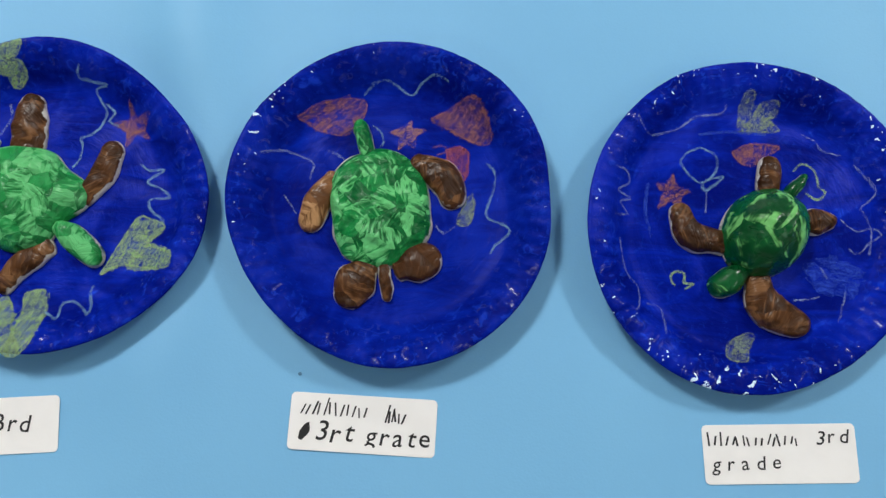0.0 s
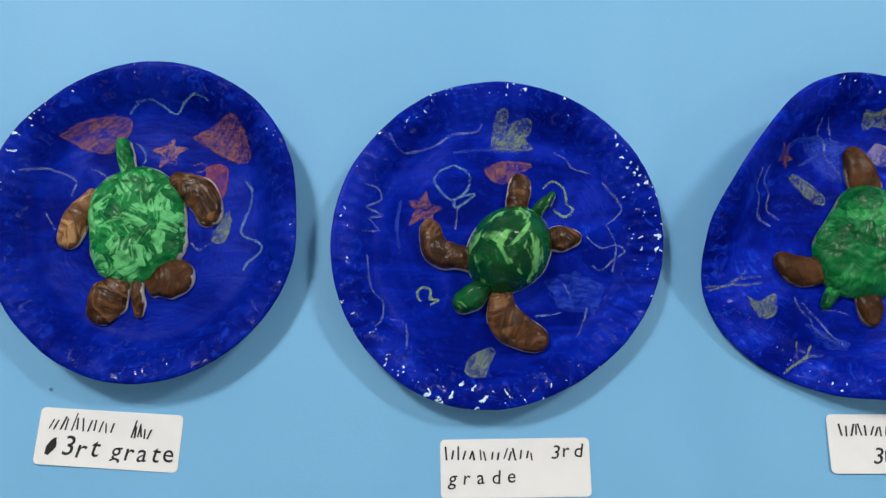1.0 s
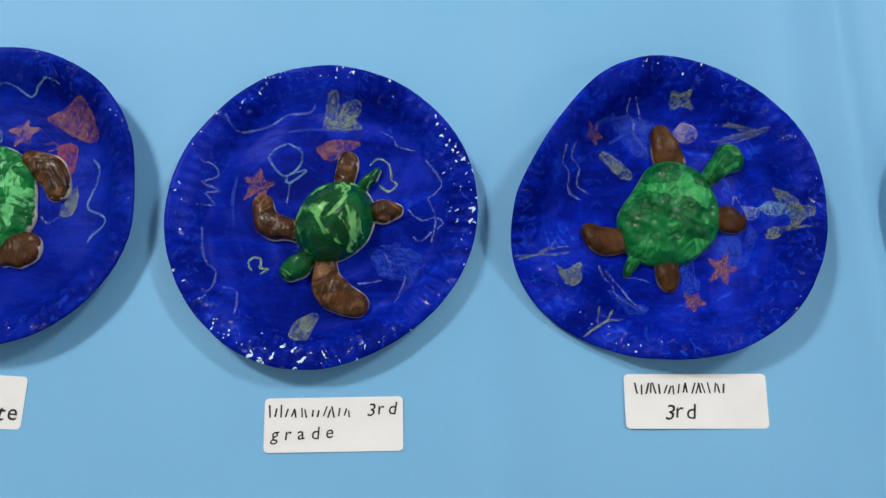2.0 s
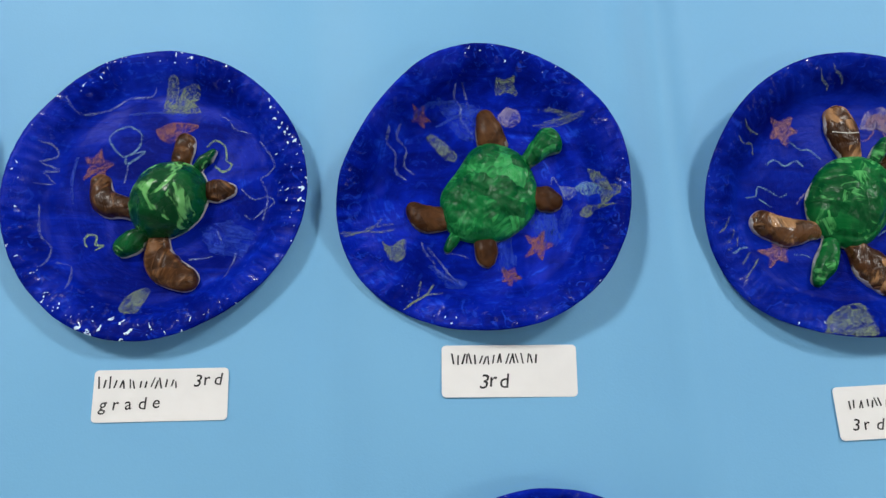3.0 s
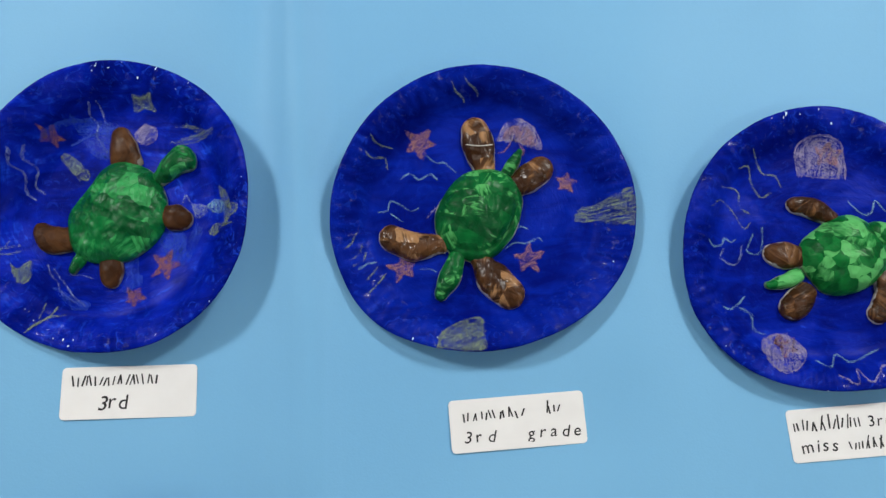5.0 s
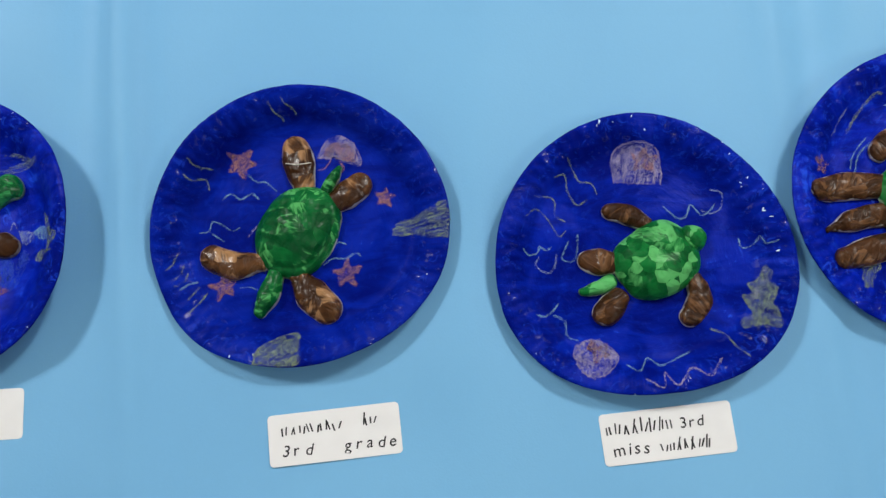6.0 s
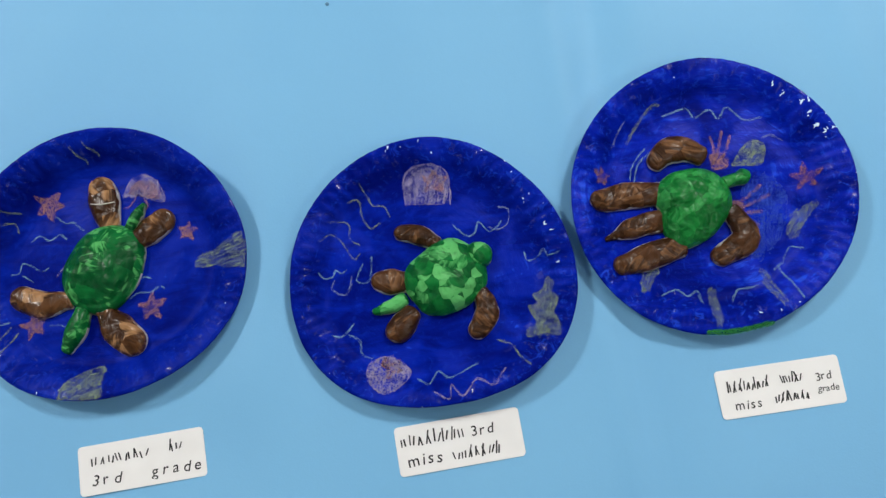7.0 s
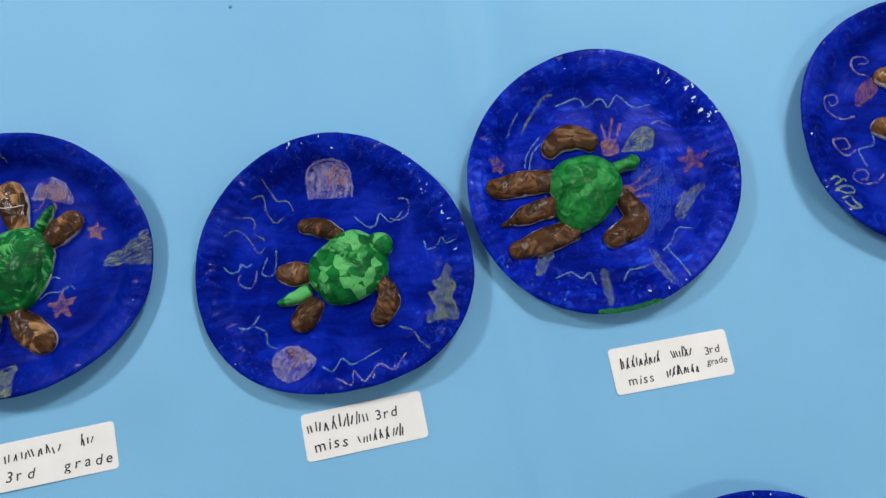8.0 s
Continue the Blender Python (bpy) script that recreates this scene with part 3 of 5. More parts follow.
def lobe(t, kind, paint, thick, widths, points):
    """A flattened finger of clay along a bent line, rounded at its ends."""
    t.count += 1
    bare = BARE[t.look]
    way = curve(points, 0.9)
    n = len(way)
    lens = [0.0]
    for a, b in zip(way, way[1:]):
        lens.append(lens[-1] + (b - a).length)
    total = lens[-1]
    widths = [widths[0] * 0.92, widths[1] * 1.08, widths[2] * 1.05]
    start, end = widths[0] * 0.25, widths[2] * 0.24
    full = total + start + end
    verts, faces = [], []
    m = 30
    steps = [0.5 - 0.5 * math.cos(math.pi * (j + 0.15) / (m + 0.3)) for j in range(m + 1)]
    arc = [2 * math.pi * i / 28 for i in range(28)]
    for f in steps:
        s = f * full - start
        if s <= 0:
            d = (way[0] - way[1]).normalized()
            c, d = way[0] + d * -s, -d
        elif s >= total:
            d = (way[-1] - way[-2]).normalized()
            c = way[-1] + d * (s - total)
        else:
            i = next(k for k in range(1, n) if lens[k] >= s)
            c = way[i - 1].lerp(way[i], (s - lens[i - 1]) / max(1e-6, lens[i] - lens[i - 1]))
            d = (way[min(i + 1, n - 1)] - way[max(i - 2, 0)]).normalized()
        g = min(1.0, max(0.0, s / total))
        w = widths[0] + (widths[1] - widths[0]) * smoothstep(0, 0.5, g) if g < 0.5 else widths[1] + (widths[2] - widths[1]) * smoothstep(0.5, 1, g)
        round_off = 0.5 * widths[2]
        if s > total + end - round_off:
            q = (s - total - end + round_off) / round_off
            w *= math.sqrt(max(0.004, 1 - q * q))
        if s < 0:
            w *= math.sqrt(max(0.004, 1 - (s / start) ** 2))
        side = Vector((-d.y, d.x))
        base = t.plate.level(c.x, c.y) - 0.5
        tall = thick * (0.85 + 0.3 * math.sin(math.pi * g)) * min(1.0, 0.35 + w / max(widths))
        for a in arc:
            x = math.copysign(abs(math.cos(a)) ** 0.8, math.cos(a)) * w * 0.5
            z = math.sin(a)
            z = tall * z**0.75 if z > 0 else -0.2 * abs(z)
            low = math.sin(a) < 0.12
            if low:
                x *= 1 + 1.3 * bare * max(0.0, 0.35 + noise.noise((c.x * 0.17, c.y * 0.17 + 3 * (x > 0), t.seed + t.count * 1.7))) / max(2.0, w)
            p = c + side * x
            dent = noise.noise((p.x * 0.14, p.y * 0.14, t.seed * 3.1 + t.count))
            p = p + side * dent * 0.7
            z += 0.5 * noise.noise((p.x * 0.25, p.y * 0.25, t.seed + 9.0)) * (z > 0.4) + 0.5 * dent * (z > 0.4)
            verts.append((p.x / 1000, p.y / 1000, (base + 0.3 + z) / 1000))
    k = len(arc)
    foot = []
    for j in range(m):
        for i in range(k):
            a, b = j * k + i, j * k + (i + 1) % k
            faces.append((a, b, b + k, a + k))
            spot = noise.noise((verts[a][0] * 90, verts[a][1] * 90, t.seed + 5.3))
            foot.append(1 if math.sin(arc[i]) + math.sin(arc[(i + 1) % k]) < 0.3 and spot > 0.55 - 0.7 * bare else 0)
    faces += [tuple(reversed(range(k))), tuple(range(m * k, m * k + k))]
    foot += [0, 0]
    mat = GREEN[t.look] if paint == "gr" else BROWN[paint]
    words = {"gr": "green painted clay ", "br": "brown painted clay ", "br2": "flat brown clay ", "cop": "coppery brown clay ", "tan": "light tan painted clay "}
    me = mesh_of(kind, verts, faces, mat, CLAY)
    me.polygons.foreach_set("material_index", foot)
    return part(kind, me, t.ob, words[paint] + kind)


def crack(flipper, points):
    """A thin bare line scored across a flipper; points in x, y, z."""
    way = [Vector(p) for p in points]
    verts, faces = [], []
    for p in way:
        for dy, dz in ((-0.3, 0), (0, 0.25), (0.3, 0), (0, -0.6)):
            verts.append((p.x / 1000, (p.y + dy) / 1000, (p.z + dz) / 1000))
    for j in range(len(way) - 1):
        faces += [(4 * j + i, 4 * j + 4 + i, 4 * j + 4 + (i + 1) % 4, 4 * j + (i + 1) % 4) for i in range(4)]
    faces += [(0, 1, 2, 3), tuple(4 * len(way) - 1 - i for i in range(4))]
    return part("crack", mesh_of("crack", verts, faces, CLAY), flipper, "pale bare clay crack")


def shell(t, x, y, tall, radii):
    """A domed shell with a soft many-cornered outline."""
    n, rings = 108, [*np.linspace(0.0, 0.84, 22), 0.87, 0.9, 0.92, 0.94, 0.96, 0.975, 0.99, 1.0]
    crease, ring = CREASE[t.look]
    base = t.plate.level(x, y) - 0.4
    foot = 2.2
    verts, faces = [], []
    for k in rings:
        for i in range(n):
            a = 2 * math.pi * i / n
            r = ring_value(radii, a) * k
            u, v = x + r * math.cos(a), y + r * math.sin(a)
            z = foot + (tall - foot) * (1 - k**2.3) ** 0.62
            z += (1.5 * noise.noise((u * 0.075, v * 0.075, t.seed * 7.7)) + 1.0 * noise.noise((u * 0.19, v * 0.19, t.seed * 2.3)) + 0.25 * noise.noise((u * 0.45, v * 0.45, t.seed * 4.3))) * smoothstep(1.0, 0.85, k)
            z += crease * (0.35 - abs(noise.noise((u * 0.11 + 3, v * 0.11, t.seed * 5.1))) - 0.6 * abs(noise.noise((u * 0.24, v * 0.24, t.seed * 6.1)))) * smoothstep(1.0, 0.8, k)
            z -= ring * math.exp(-(((k - 0.83) / 0.03) ** 2)) * max(0.0, 0.4 - math.sin(a - 0.4))
            verts.append((u / 1000, v / 1000, (base + z) / 1000))
    bare = BARE[t.look]
    for drop, shrink in ((1.0, 1.005), (0.0, 0.95)):
        for i in range(n):
            a = 2 * math.pi * i / n
            r = ring_value(radii, a) * shrink
            if drop:
                r += 1.1 * bare * max(0.0, 0.3 + noise.noise((3 * math.cos(a), 3 * math.sin(a), t.seed * 1.3)))
            verts.append(((x + r * math.cos(a)) / 1000, (y + r * math.sin(a)) / 1000, (base + drop) / 1000))
    for j in range(len(rings) + 1):
        for i in range(n):
            a, b = j * n + i, j * n + (i + 1) % n
            faces.append((a, a + n, b + n, b) if j else (a, a + n, b + n))
    last = (len(rings) + 1) * n
    faces.append(tuple(reversed(range(last, last + n))))
    me = mesh_of("shell", verts, faces, GREEN[t.look], CLAY)
    rim = (len(rings) - 1) * n
    me.polygons.foreach_set("material_index", [1 if f >= rim and noise.noise((verts[min(f, last)][0] * 90, verts[min(f, last)][1] * 90, t.seed + 5.3)) > 0.55 - 0.7 * bare else 0 for f in range(len(faces))])
    return part("shell", me, t.ob)


# plate 0
P = plates[0]
patch(P, "L", 1.4, [(-26.5, 71.2), (-17.1, 74.0), (-19.2, 67.8), (-27.2, 65.0)], "fan")
patch(P, "L", 1.4, [(-27.4, 63.8), (-19.5, 65.5), (-17.0, 60.4), (-21.1, 54.9), (-24.8, 54.6), (-24.2, 58.7), (-28.5, 59.2)], "leaf")
line(P, "B", 1.6, [(-27.3, 47.0), (-26.2, 39.9), (-31.5, 31.1)], "squiggle")
line(P, "C", 1.3, [(10.1, 63.2), (8.2, 59.2), (15.1, 56.5), (22.8, 54.1), (16.2, 53.1), (18.0, 48.0), (21.2, 42.2), (19.0, 34.9), (13.8, 30.6), (9.7, 29.2), (10.7, 24.3), (9.4, 17.7), (6.4, 14.0)], "squiggle")
line(P, "C", 1.3, [(20.9, 46.5), (25.5, 42.0), (23.0, 37.8), (28.3, 34.8)], "squiggle")
star(P, "O", 35.9, 34.7, 10.5, 100.0)
line(P, "C", 1.4, [(40.2, 15.9), (44.6, 12.5), (51.5, 12.5), (44.2, 6.8), (50.9, 3.1), (55.3, -1.1), (45.8, -2.5), (47.6, -8.1), (53.3, -12.2), (51.6, -15.0)], "squiggle")
patch(P, "L", 1.6, [(25.1, -38.6), (39.8, -12.7), (46.5, -11.7), (53.4, -14.5), (52.4, -18.3), (46.5, -23.3), (58.6, -28.3), (60.5, -33.3), (56.6, -36.7), (34.8, -34.1)], "heart")
patch(P, "L", 1.6, [(-10.0, -47.3), (-2.1, -45.5), (0.5, -48.7), (1.2, -69.3), (-3.5, -76.5), (-8.7, -75.7), (-9.0, -63.9)], "leaf")
patch(P, "L", 1.6, [(-21.6, -50.0), (-17.7, -49.5), (-10.2, -64.0), (-3.5, -74.5), (-11.2, -75.0)], "leaf")
line(P, "C", 1.4, [(0.8, -55.9), (7.6, -59.6), (8.3, -52.8), (14.9, -51.5), (23.6, -57.9), (21.1, -47.5), (22.9, -43.4)], "squiggle")
T = Turtle(P, 0, "light")
lobe(T, "flipper", "br", 4.5, [19.2, 16.3, 12.4], [(-16.0, 25.0), (-16.3, 37.5), (-16.6, 48.9)])
lobe(T, "flipper", "br", 4.5, [10.5, 12.1, 10.5], [(13.7, -1.9), (22.3, 9.8), (27.0, 24.6)])
lobe(T, "flipper", "br", 4.5, [11.6, 11.6, 8.9], [(-0.4, -24.7), (-13.0, -34.2), (-21.2, -44.9)])
lobe(T, "flipper", "br", 4.5, [11.6, 11.6, 8.9], [(-43.4, 1.9), (-56.1, 4.7), (-62.0, 11.9)])
lobe(T, "head", "gr", 6.0, [7.9, 12.1, 8.9], [(1.2, -13.8), (12.9, -22.1), (23.9, -32.2)])
lobe(T, "tail", "gr", 4.0, [6.3, 4.7, 2.1], [(-32.4, 26.1), (-38.8, 31.9), (-43.2, 37.5)])
shell(T, -15.9, -0.5, 13.0, [33.9, 25.6, 25.3, 25.1, 28.0, 30.9, 29.9, 26.5, 25.6, 27.3, 27.5, 25.4])

# plate 1
P = plates[1]
line(P, "C", 1.2, [(-13.8, 52.9), (-9.4, 57.7), (-2.4, 59.5), (2.8, 56.7), (9.6, 52.7), (14.0, 57.2), (21.0, 60.0), (27.7, 56.7)], "squiggle")
patch(P, "O", 1.2, [(-45.0, 40.7), (-36.5, 46.8), (-23.3, 51.4), (-13.8, 50.2), (-12.8, 44.5), (-17.6, 37.3), (-23.0, 33.0), (-34.1, 35.5), (-40.9, 38.6)], "leaf")
patch(P, "O", 1.3, [(18.5, 40.3), (34.4, 48.6), (41.2, 48.5), (44.6, 41.5), (47.8, 30.2), (42.4, 27.1), (28.9, 34.7)], "fan")
star(P, "S", 7.6, 32.7, 7.9, 90.0)
line(P, "O", 1.2, [(19.4, 26.3), (24.8, 27.4), (26.2, 24.5), (21.3, 22.6)], "squiggle")
patch(P, "M", 1.2, [(26.2, 25.4), (32.9, 26.1), (36.4, 23.3), (35.9, 12.6), (32.9, 9.3), (27.5, 14.1)], "jar")
patch(P, "G", 1.2, [(38.2, 3.7), (39.0, -5.4), (36.3, -11.7), (32.0, -11.6), (32.0, -6.7)], "leaf")
line(P, "C", 1.3, [(45.6, 18.1), (49.0, 13.7), (48.9, 6.9), (46.2, -1.3), (45.3, -8.2), (53.9, -12.5), (55.1, -16.7), (48.6, -21.8), (46.7, -26.3)], "squiggle")
line(P, "C", 1.2, [(-9.4, 38.1), (-5.2, 34.3), (-4.3, 28.5), (-5.9, 26.6)], "arc")
line(P, "B", 1.1, [(-61.4, 21.9), (-52.4, 24.7), (-43.3, 22.4), (-37.7, 18.9), (-39.3, 11.0)], "squiggle")
line(P, "B", 1.1, [(-31.6, 25.7), (-25.5, 23.1), (-20.5, 18.8)], "squiggle")
line(P, "B", 1.0, [(-51.2, 3.5), (-47.7, -2.0), (-44.9, -5.6)], "squiggle")
line(P, "B", 1.0, [(20.9, -12.1), (24.9, -15.4), (30.2, -12.7)], "squiggle")
T = Turtle(P, 1, "streaky")
lobe(T, "flipper", "br", 5.0, [11.6, 15.3, 11.6], [(11.4, 18.4), (24.1, 11.5), (30.5, -1.2)])
lobe(T, "flipper", "tan", 5.0, [9.5, 12.6, 11.0], [(-27.0, 12.0), (-34.7, 0.1), (-38.8, -12.2)])
lobe(T, "flipper", "br", 5.0, [13.2, 18.9, 15.3], [(-10.5, -31.2), (-16.1, -39.1), (-20.0, -47.0)])
lobe(T, "flipper", "br", 5.0, [10.5, 17.4, 16.8], [(4.0, -33.4), (12.6, -30.0), (19.7, -27.3)])
lobe(T, "tail", "br", 4.0, [5.8, 5.3, 3.9], [(-3.1, -31.2), (-1.6, -40.5), (-0.8, -47.0)])
lobe(T, "head", "gr", 6.5, [7.9, 6.8, 6.8], [(-11.0, 22.2), (-14.0, 32.2), (-15.5, 38.2)])
shell(T, -5.0, -5.4, 11.0, [23.5, 24.0, 25.9, 27.9, 29.8, 31.0, 30.4, 30.0, 28.7, 25.7, 23.0, 23.1, 25.0, 27.1, 26.5, 26.7, 26.4, 24.5, 25.6, 25.0])

# plate 2
P = plates[2]
patch(P, "K", 1.6, [(24.1, -18.3), (37.8, -14.2), (52.7, -22.5), (45.8, -33.6), (29.5, -30.8)], "streak")
line(P, "K", 1.8, [(-43.5, 21.0), (-45.3, 9.3), (-43.7, -5.1)], "streak")
line(P, "K", 1.8, [(-18.5, 44.5), (-4.3, 45.8), (12.9, 44.1)], "streak")
patch(P, "G", 1.3, [(0.0, 45.8), (1.4, 57.6), (4.0, 63.4), (7.9, 62.8), (6.5, 51.7), (11.5, 58.5), (18.7, 59.1), (18.0, 53.0), (14.3, 51.6), (19.1, 45.5)], "leaf")
line(P, "B", 1.2, [(-48.3, 51.7), (-45.7, 46.5), (-40.8, 43.6), (-27.2, 48.2), (-18.7, 53.4), (-7.2, 54.9), (-4.3, 58.8)], "squiggle")
star(P, "O", -32.9, 16.5, 9.3, 80.0)
patch(P, "O", 1.2, [(-3.3, 35.9), (5.8, 39.4), (18.5, 38.0), (12.9, 33.7), (5.9, 29.3), (0.2, 30.8)], "branch")
line(P, "C", 1.1, [(-18.4, 37.9), (-24.0, 35.6), (-27.6, 31.1), (-23.2, 23.7), (-18.0, 21.3), (-11.6, 26.5), (-11.2, 33.9), (-18.4, 38.5)], "loop")
line(P, "C", 1.1, [(-16.6, 22.2), (-8.2, 23.6), (-17.4, 17.2), (-18.0, 21.3)], "fin")
line(P, "B", 0.9, [(-16.5, 16.3), (-17.7, 6.2)], "squiggle")
line(P, "L", 1.3, [(24.2, 26.1), (28.4, 29.6), (34.0, 26.0), (35.3, 18.7), (38.1, 15.8), (33.9, 12.1), (28.3, 15.9)], "loop")
line(P, "L", 1.3, [(-33.5, -27.7), (-35.5, -24.9), (-33.7, -21.5), (-29.5, -22.1), (-29.4, -26.3), (-25.3, -27.2), (-29.4, -29.1)], "loop")
patch(P, "G", 1.2, [(-13.4, -59.3), (-11.1, -53.8), (-3.0, -49.8), (0.2, -51.1), (-2.8, -57.9), (-5.2, -62.0), (-11.9, -61.3)], "leaf")
line(P, "B", 0.9, [(43.5, 2.8), (50.3, -3.0), (57.3, -1.4), (61.3, -4.5), (55.8, -8.5), (50.1, -13.6), (46.1, -11.4)], "net")
line(P, "B", 0.9, [(53.3, 8.5), (57.3, -1.4), (55.6, -14.1)], "net")
line(P, "B", 0.9, [(29.9, 43.9), (35.5, 40.8), (38.3, 36.3), (46.8, 33.3)], "squiggle")
line(P, "B", 1.0, [(-59.8, 26.7), (-53.9, 25.4), (-52.9, 20.4), (-58.7, 16.2), (-51.6, 13.5), (-57.6, 11.1), (-54.0, 6.2), (-60.8, 4.7)], "squiggle")
line(P, "B", 1.0, [(-58.4, -5.9), (-57.9, -14.4), (-56.2, -22.8), (-51.1, -27.9), (-51.3, -36.7), (-53.3, -39.7)], "squiggle")
line(P, "B", 1.0, [(-47.8, -36.3), (-41.5, -37.4), (-39.7, -43.0), (-40.0, -50.1)], "squiggle")
line(P, "B", 0.9, [(52.2, 28.7), (60.3, 16.7), (57.6, 11.4), (53.3, 8.5)], "squiggle")
line(P, "B", 0.9, [(18.6, -34.9), (26.7, -34.1), (30.8, -33.0)], "squiggle")
line(P, "B", 0.9, [(32.3, -19.7), (35.0, -25.3)], "squiggle")
line(P, "B", 0.9, [(43.0, -30.8), (40.2, -39.1), (37.4, -44.7)], "squiggle")
T = Turtle(P, 2, "patchy")
lobe(T, "flipper", "br", 5.0, [11.0, 10.4, 9.3], [(11.7, 15.5), (12.5, 24.2), (13.6, 30.9)])
lobe(T, "flipper", "br", 5.0, [9.3, 12.1, 7.7], [(22.8, 1.0), (31.9, 1.5), (39.6, 2.3)])
lobe(T, "flipper", "br", 6.0, [12.1, 13.2, 9.3], [(-11.1, -8.1), (-25.6, -4.3), (-30.4, 8.6)])
lobe(T, "flipper", "br", 6.5, [11.0, 15.9, 12.6], [(2.8, -22.2), (6.0, -37.8), (21.3, -46.9)])
lobe(T, "tail", "gr", 5.0, [6.6, 5.5, 3.3], [(20.0, 13.4), (25.0, 18.8), (29.0, 23.4)])
lobe(T, "head", "gr", 8.0, [8.2, 11.5, 10.4], [(-1.8, -20.5), (-9.1, -25.4), (-16.2, -29.8)])
shell(T, 7.5, -3.5, 23.0, [19.5, 20.4, 21.1, 21.4, 21.1, 20.1, 19.3, 18.8, 18.5, 18.7, 19.5, 20.6, 21.9, 22.3, 22.3, 20.9, 19.7, 18.9, 18.9, 18.8])

# plate 3
P = plates[3]
patch(P, "K", 2.4, [(23.0, -12.8), (30.0, -8.7), (38.0, -16.3), (35.0, -24.6), (26.9, -25.4)], "streak")
patch(P, "K", 2.2, [(37.9, -20.5), (42.1, -14.3), (43.4, -8.9), (45.4, -10.1), (41.0, -25.6), (35.7, -30.8)], "streak")
patch(P, "K", 2.4, [(5.7, -26.2), (14.9, -25.2), (15.6, -40.7), (7.7, -44.7)], "streak")
patch(P, "K", 2.2, [(-23.4, 46.8), (-0.1, 45.4), (3.0, 26.3), (-11.9, 29.7)], "streak")
patch(P, "K", 1.6, [(-28.8, -39.8), (-22.5, -42.2), (-7.6, -50.4), (-18.2, -51.6)], "streak")
line(P, "K", 3.0, [(34.9, -12.6), (37.1, -20.2), (34.1, -29.0)], "streak")
line(P, "K", 2.2, [(32.0, -15.6), (33.3, -23.1), (30.3, -31.9)], "streak")
line(P, "K", 2.5, [(-35.5, 36.6), (-26.1, 44.8), (-12.0, 48.4)], "streak")
line(P, "K", 2.0, [(-23.9, 34.6), (-12.0, 40.8), (-0.1, 43.8)], "streak")
line(P, "B", 1.2, [(-13.3, 56.3), (-14.2, 50.4), (-10.6, 45.6), (-10.5, 39.2), (-4.5, 29.6)], "squiggle")
line(P, "B", 1.2, [(-9.9, 56.9), (-7.6, 50.1), (-5.4, 40.7)], "squiggle")
line(P, "B", 1.2, [(-47.0, 28.6), (-48.7, 21.5), (-44.9, 18.7), (-44.7, 9.8), (-39.4, 5.2)], "squiggle")
line(P, "B", 1.1, [(-41.6, 31.6), (-43.8, 25.7), (-39.6, 21.6), (-40.5, 12.9), (-35.1, 8.2)], "squiggle")
star(P, "O", -31.9, 37.9, 5.2, 70.0)
patch(P, "G", 1.2, [(-28.8, 28.4), (-25.3, 29.9), (-14.7, 20.3), (-14.1, 15.6), (-19.1, 17.2), (-25.1, 23.6)], "leaf")
patch(P, "G", 1.1, [(8.3, 60.5), (11.5, 58.2), (18.2, 60.2), (16.6, 56.9), (19.4, 52.1), (13.5, 54.5), (8.3, 52.3)], "bow")
patch(P, "V", 0.9, [(8.9, 39.8), (13.4, 44.6), (19.4, 42.5), (20.2, 38.0), (16.3, 34.0), (11.3, 35.6)], "swirl")
patch(P, "G", 1.1, [(25.9, 34.8), (31.8, 35.9), (43.2, 39.6), (52.3, 38.7), (52.5, 36.7), (46.3, 35.3), (35.9, 33.0)], "seaweed")
patch(P, "G", 1.1, [(30.1, 43.3), (37.0, 44.1), (43.2, 41.4), (48.3, 38.0), (43.1, 38.6), (37.0, 41.7)], "seaweed")
patch(P, "G", 0.9, [(54.8, 9.7), (57.7, 6.5), (61.2, 1.7), (63.6, -4.9), (61.0, -3.4), (57.0, 2.0)], "leaf")
patch(P, "C", 0.8, [(48.2, 0.4), (52.6, 2.7), (56.4, 1.0), (61.0, -5.1), (55.4, -4.4), (50.5, -2.8)], "leaf")
patch(P, "G", 0.9, [(59.1, -6.4), (61.8, -3.4), (66.6, -3.1), (67.3, -7.0), (63.4, -9.0), (60.7, -12.2)], "leaf")
patch(P, "G", 0.9, [(49.9, -13.4), (53.4, -10.2), (57.9, -11.1), (65.1, -12.7), (57.1, -12.9), (54.1, -15.6), (50.6, -15.6)], "leaf")
patch(P, "B", 0.8, [(40.4, 0.6), (44.4, 0.5), (48.5, -1.2), (46.4, -4.7), (42.8, -6.1)], "swirl")
line(P, "B", 0.9, [(35.4, 1.9), (37.0, 6.2), (39.5, 1.8), (42.9, -3.7)], "swirl")
star(P, "O", 28.0, -30.4, 8.0, 75.0)
star(P, "O", 13.1, -46.2, 5.7, 60.0)
line(P, "G", 1.2, [(-72.5, -23.6), (-60.3, -22.3), (-55.0, -18.4), (-52.0, -15.0)], "twig")
line(P, "G", 1.2, [(-71.2, -25.0), (-60.3, -22.3), (-52.1, -22.0), (-45.1, -21.3)], "twig")
line(P, "G", 1.0, [(-60.3, -21.1), (-55.0, -19.0), (-46.1, -18.3)], "twig")
patch(P, "G", 1.1, [(-52.0, -27.2), (-47.5, -30.3), (-40.0, -26.4), (-39.9, -32.3), (-41.5, -36.4), (-47.3, -36.7)], "leaf")
line(P, "B", 1.1, [(-31.4, -28.0), (-29.8, -33.9), (-25.4, -38.4), (-23.9, -42.8), (-13.9, -50.1)], "squiggle")
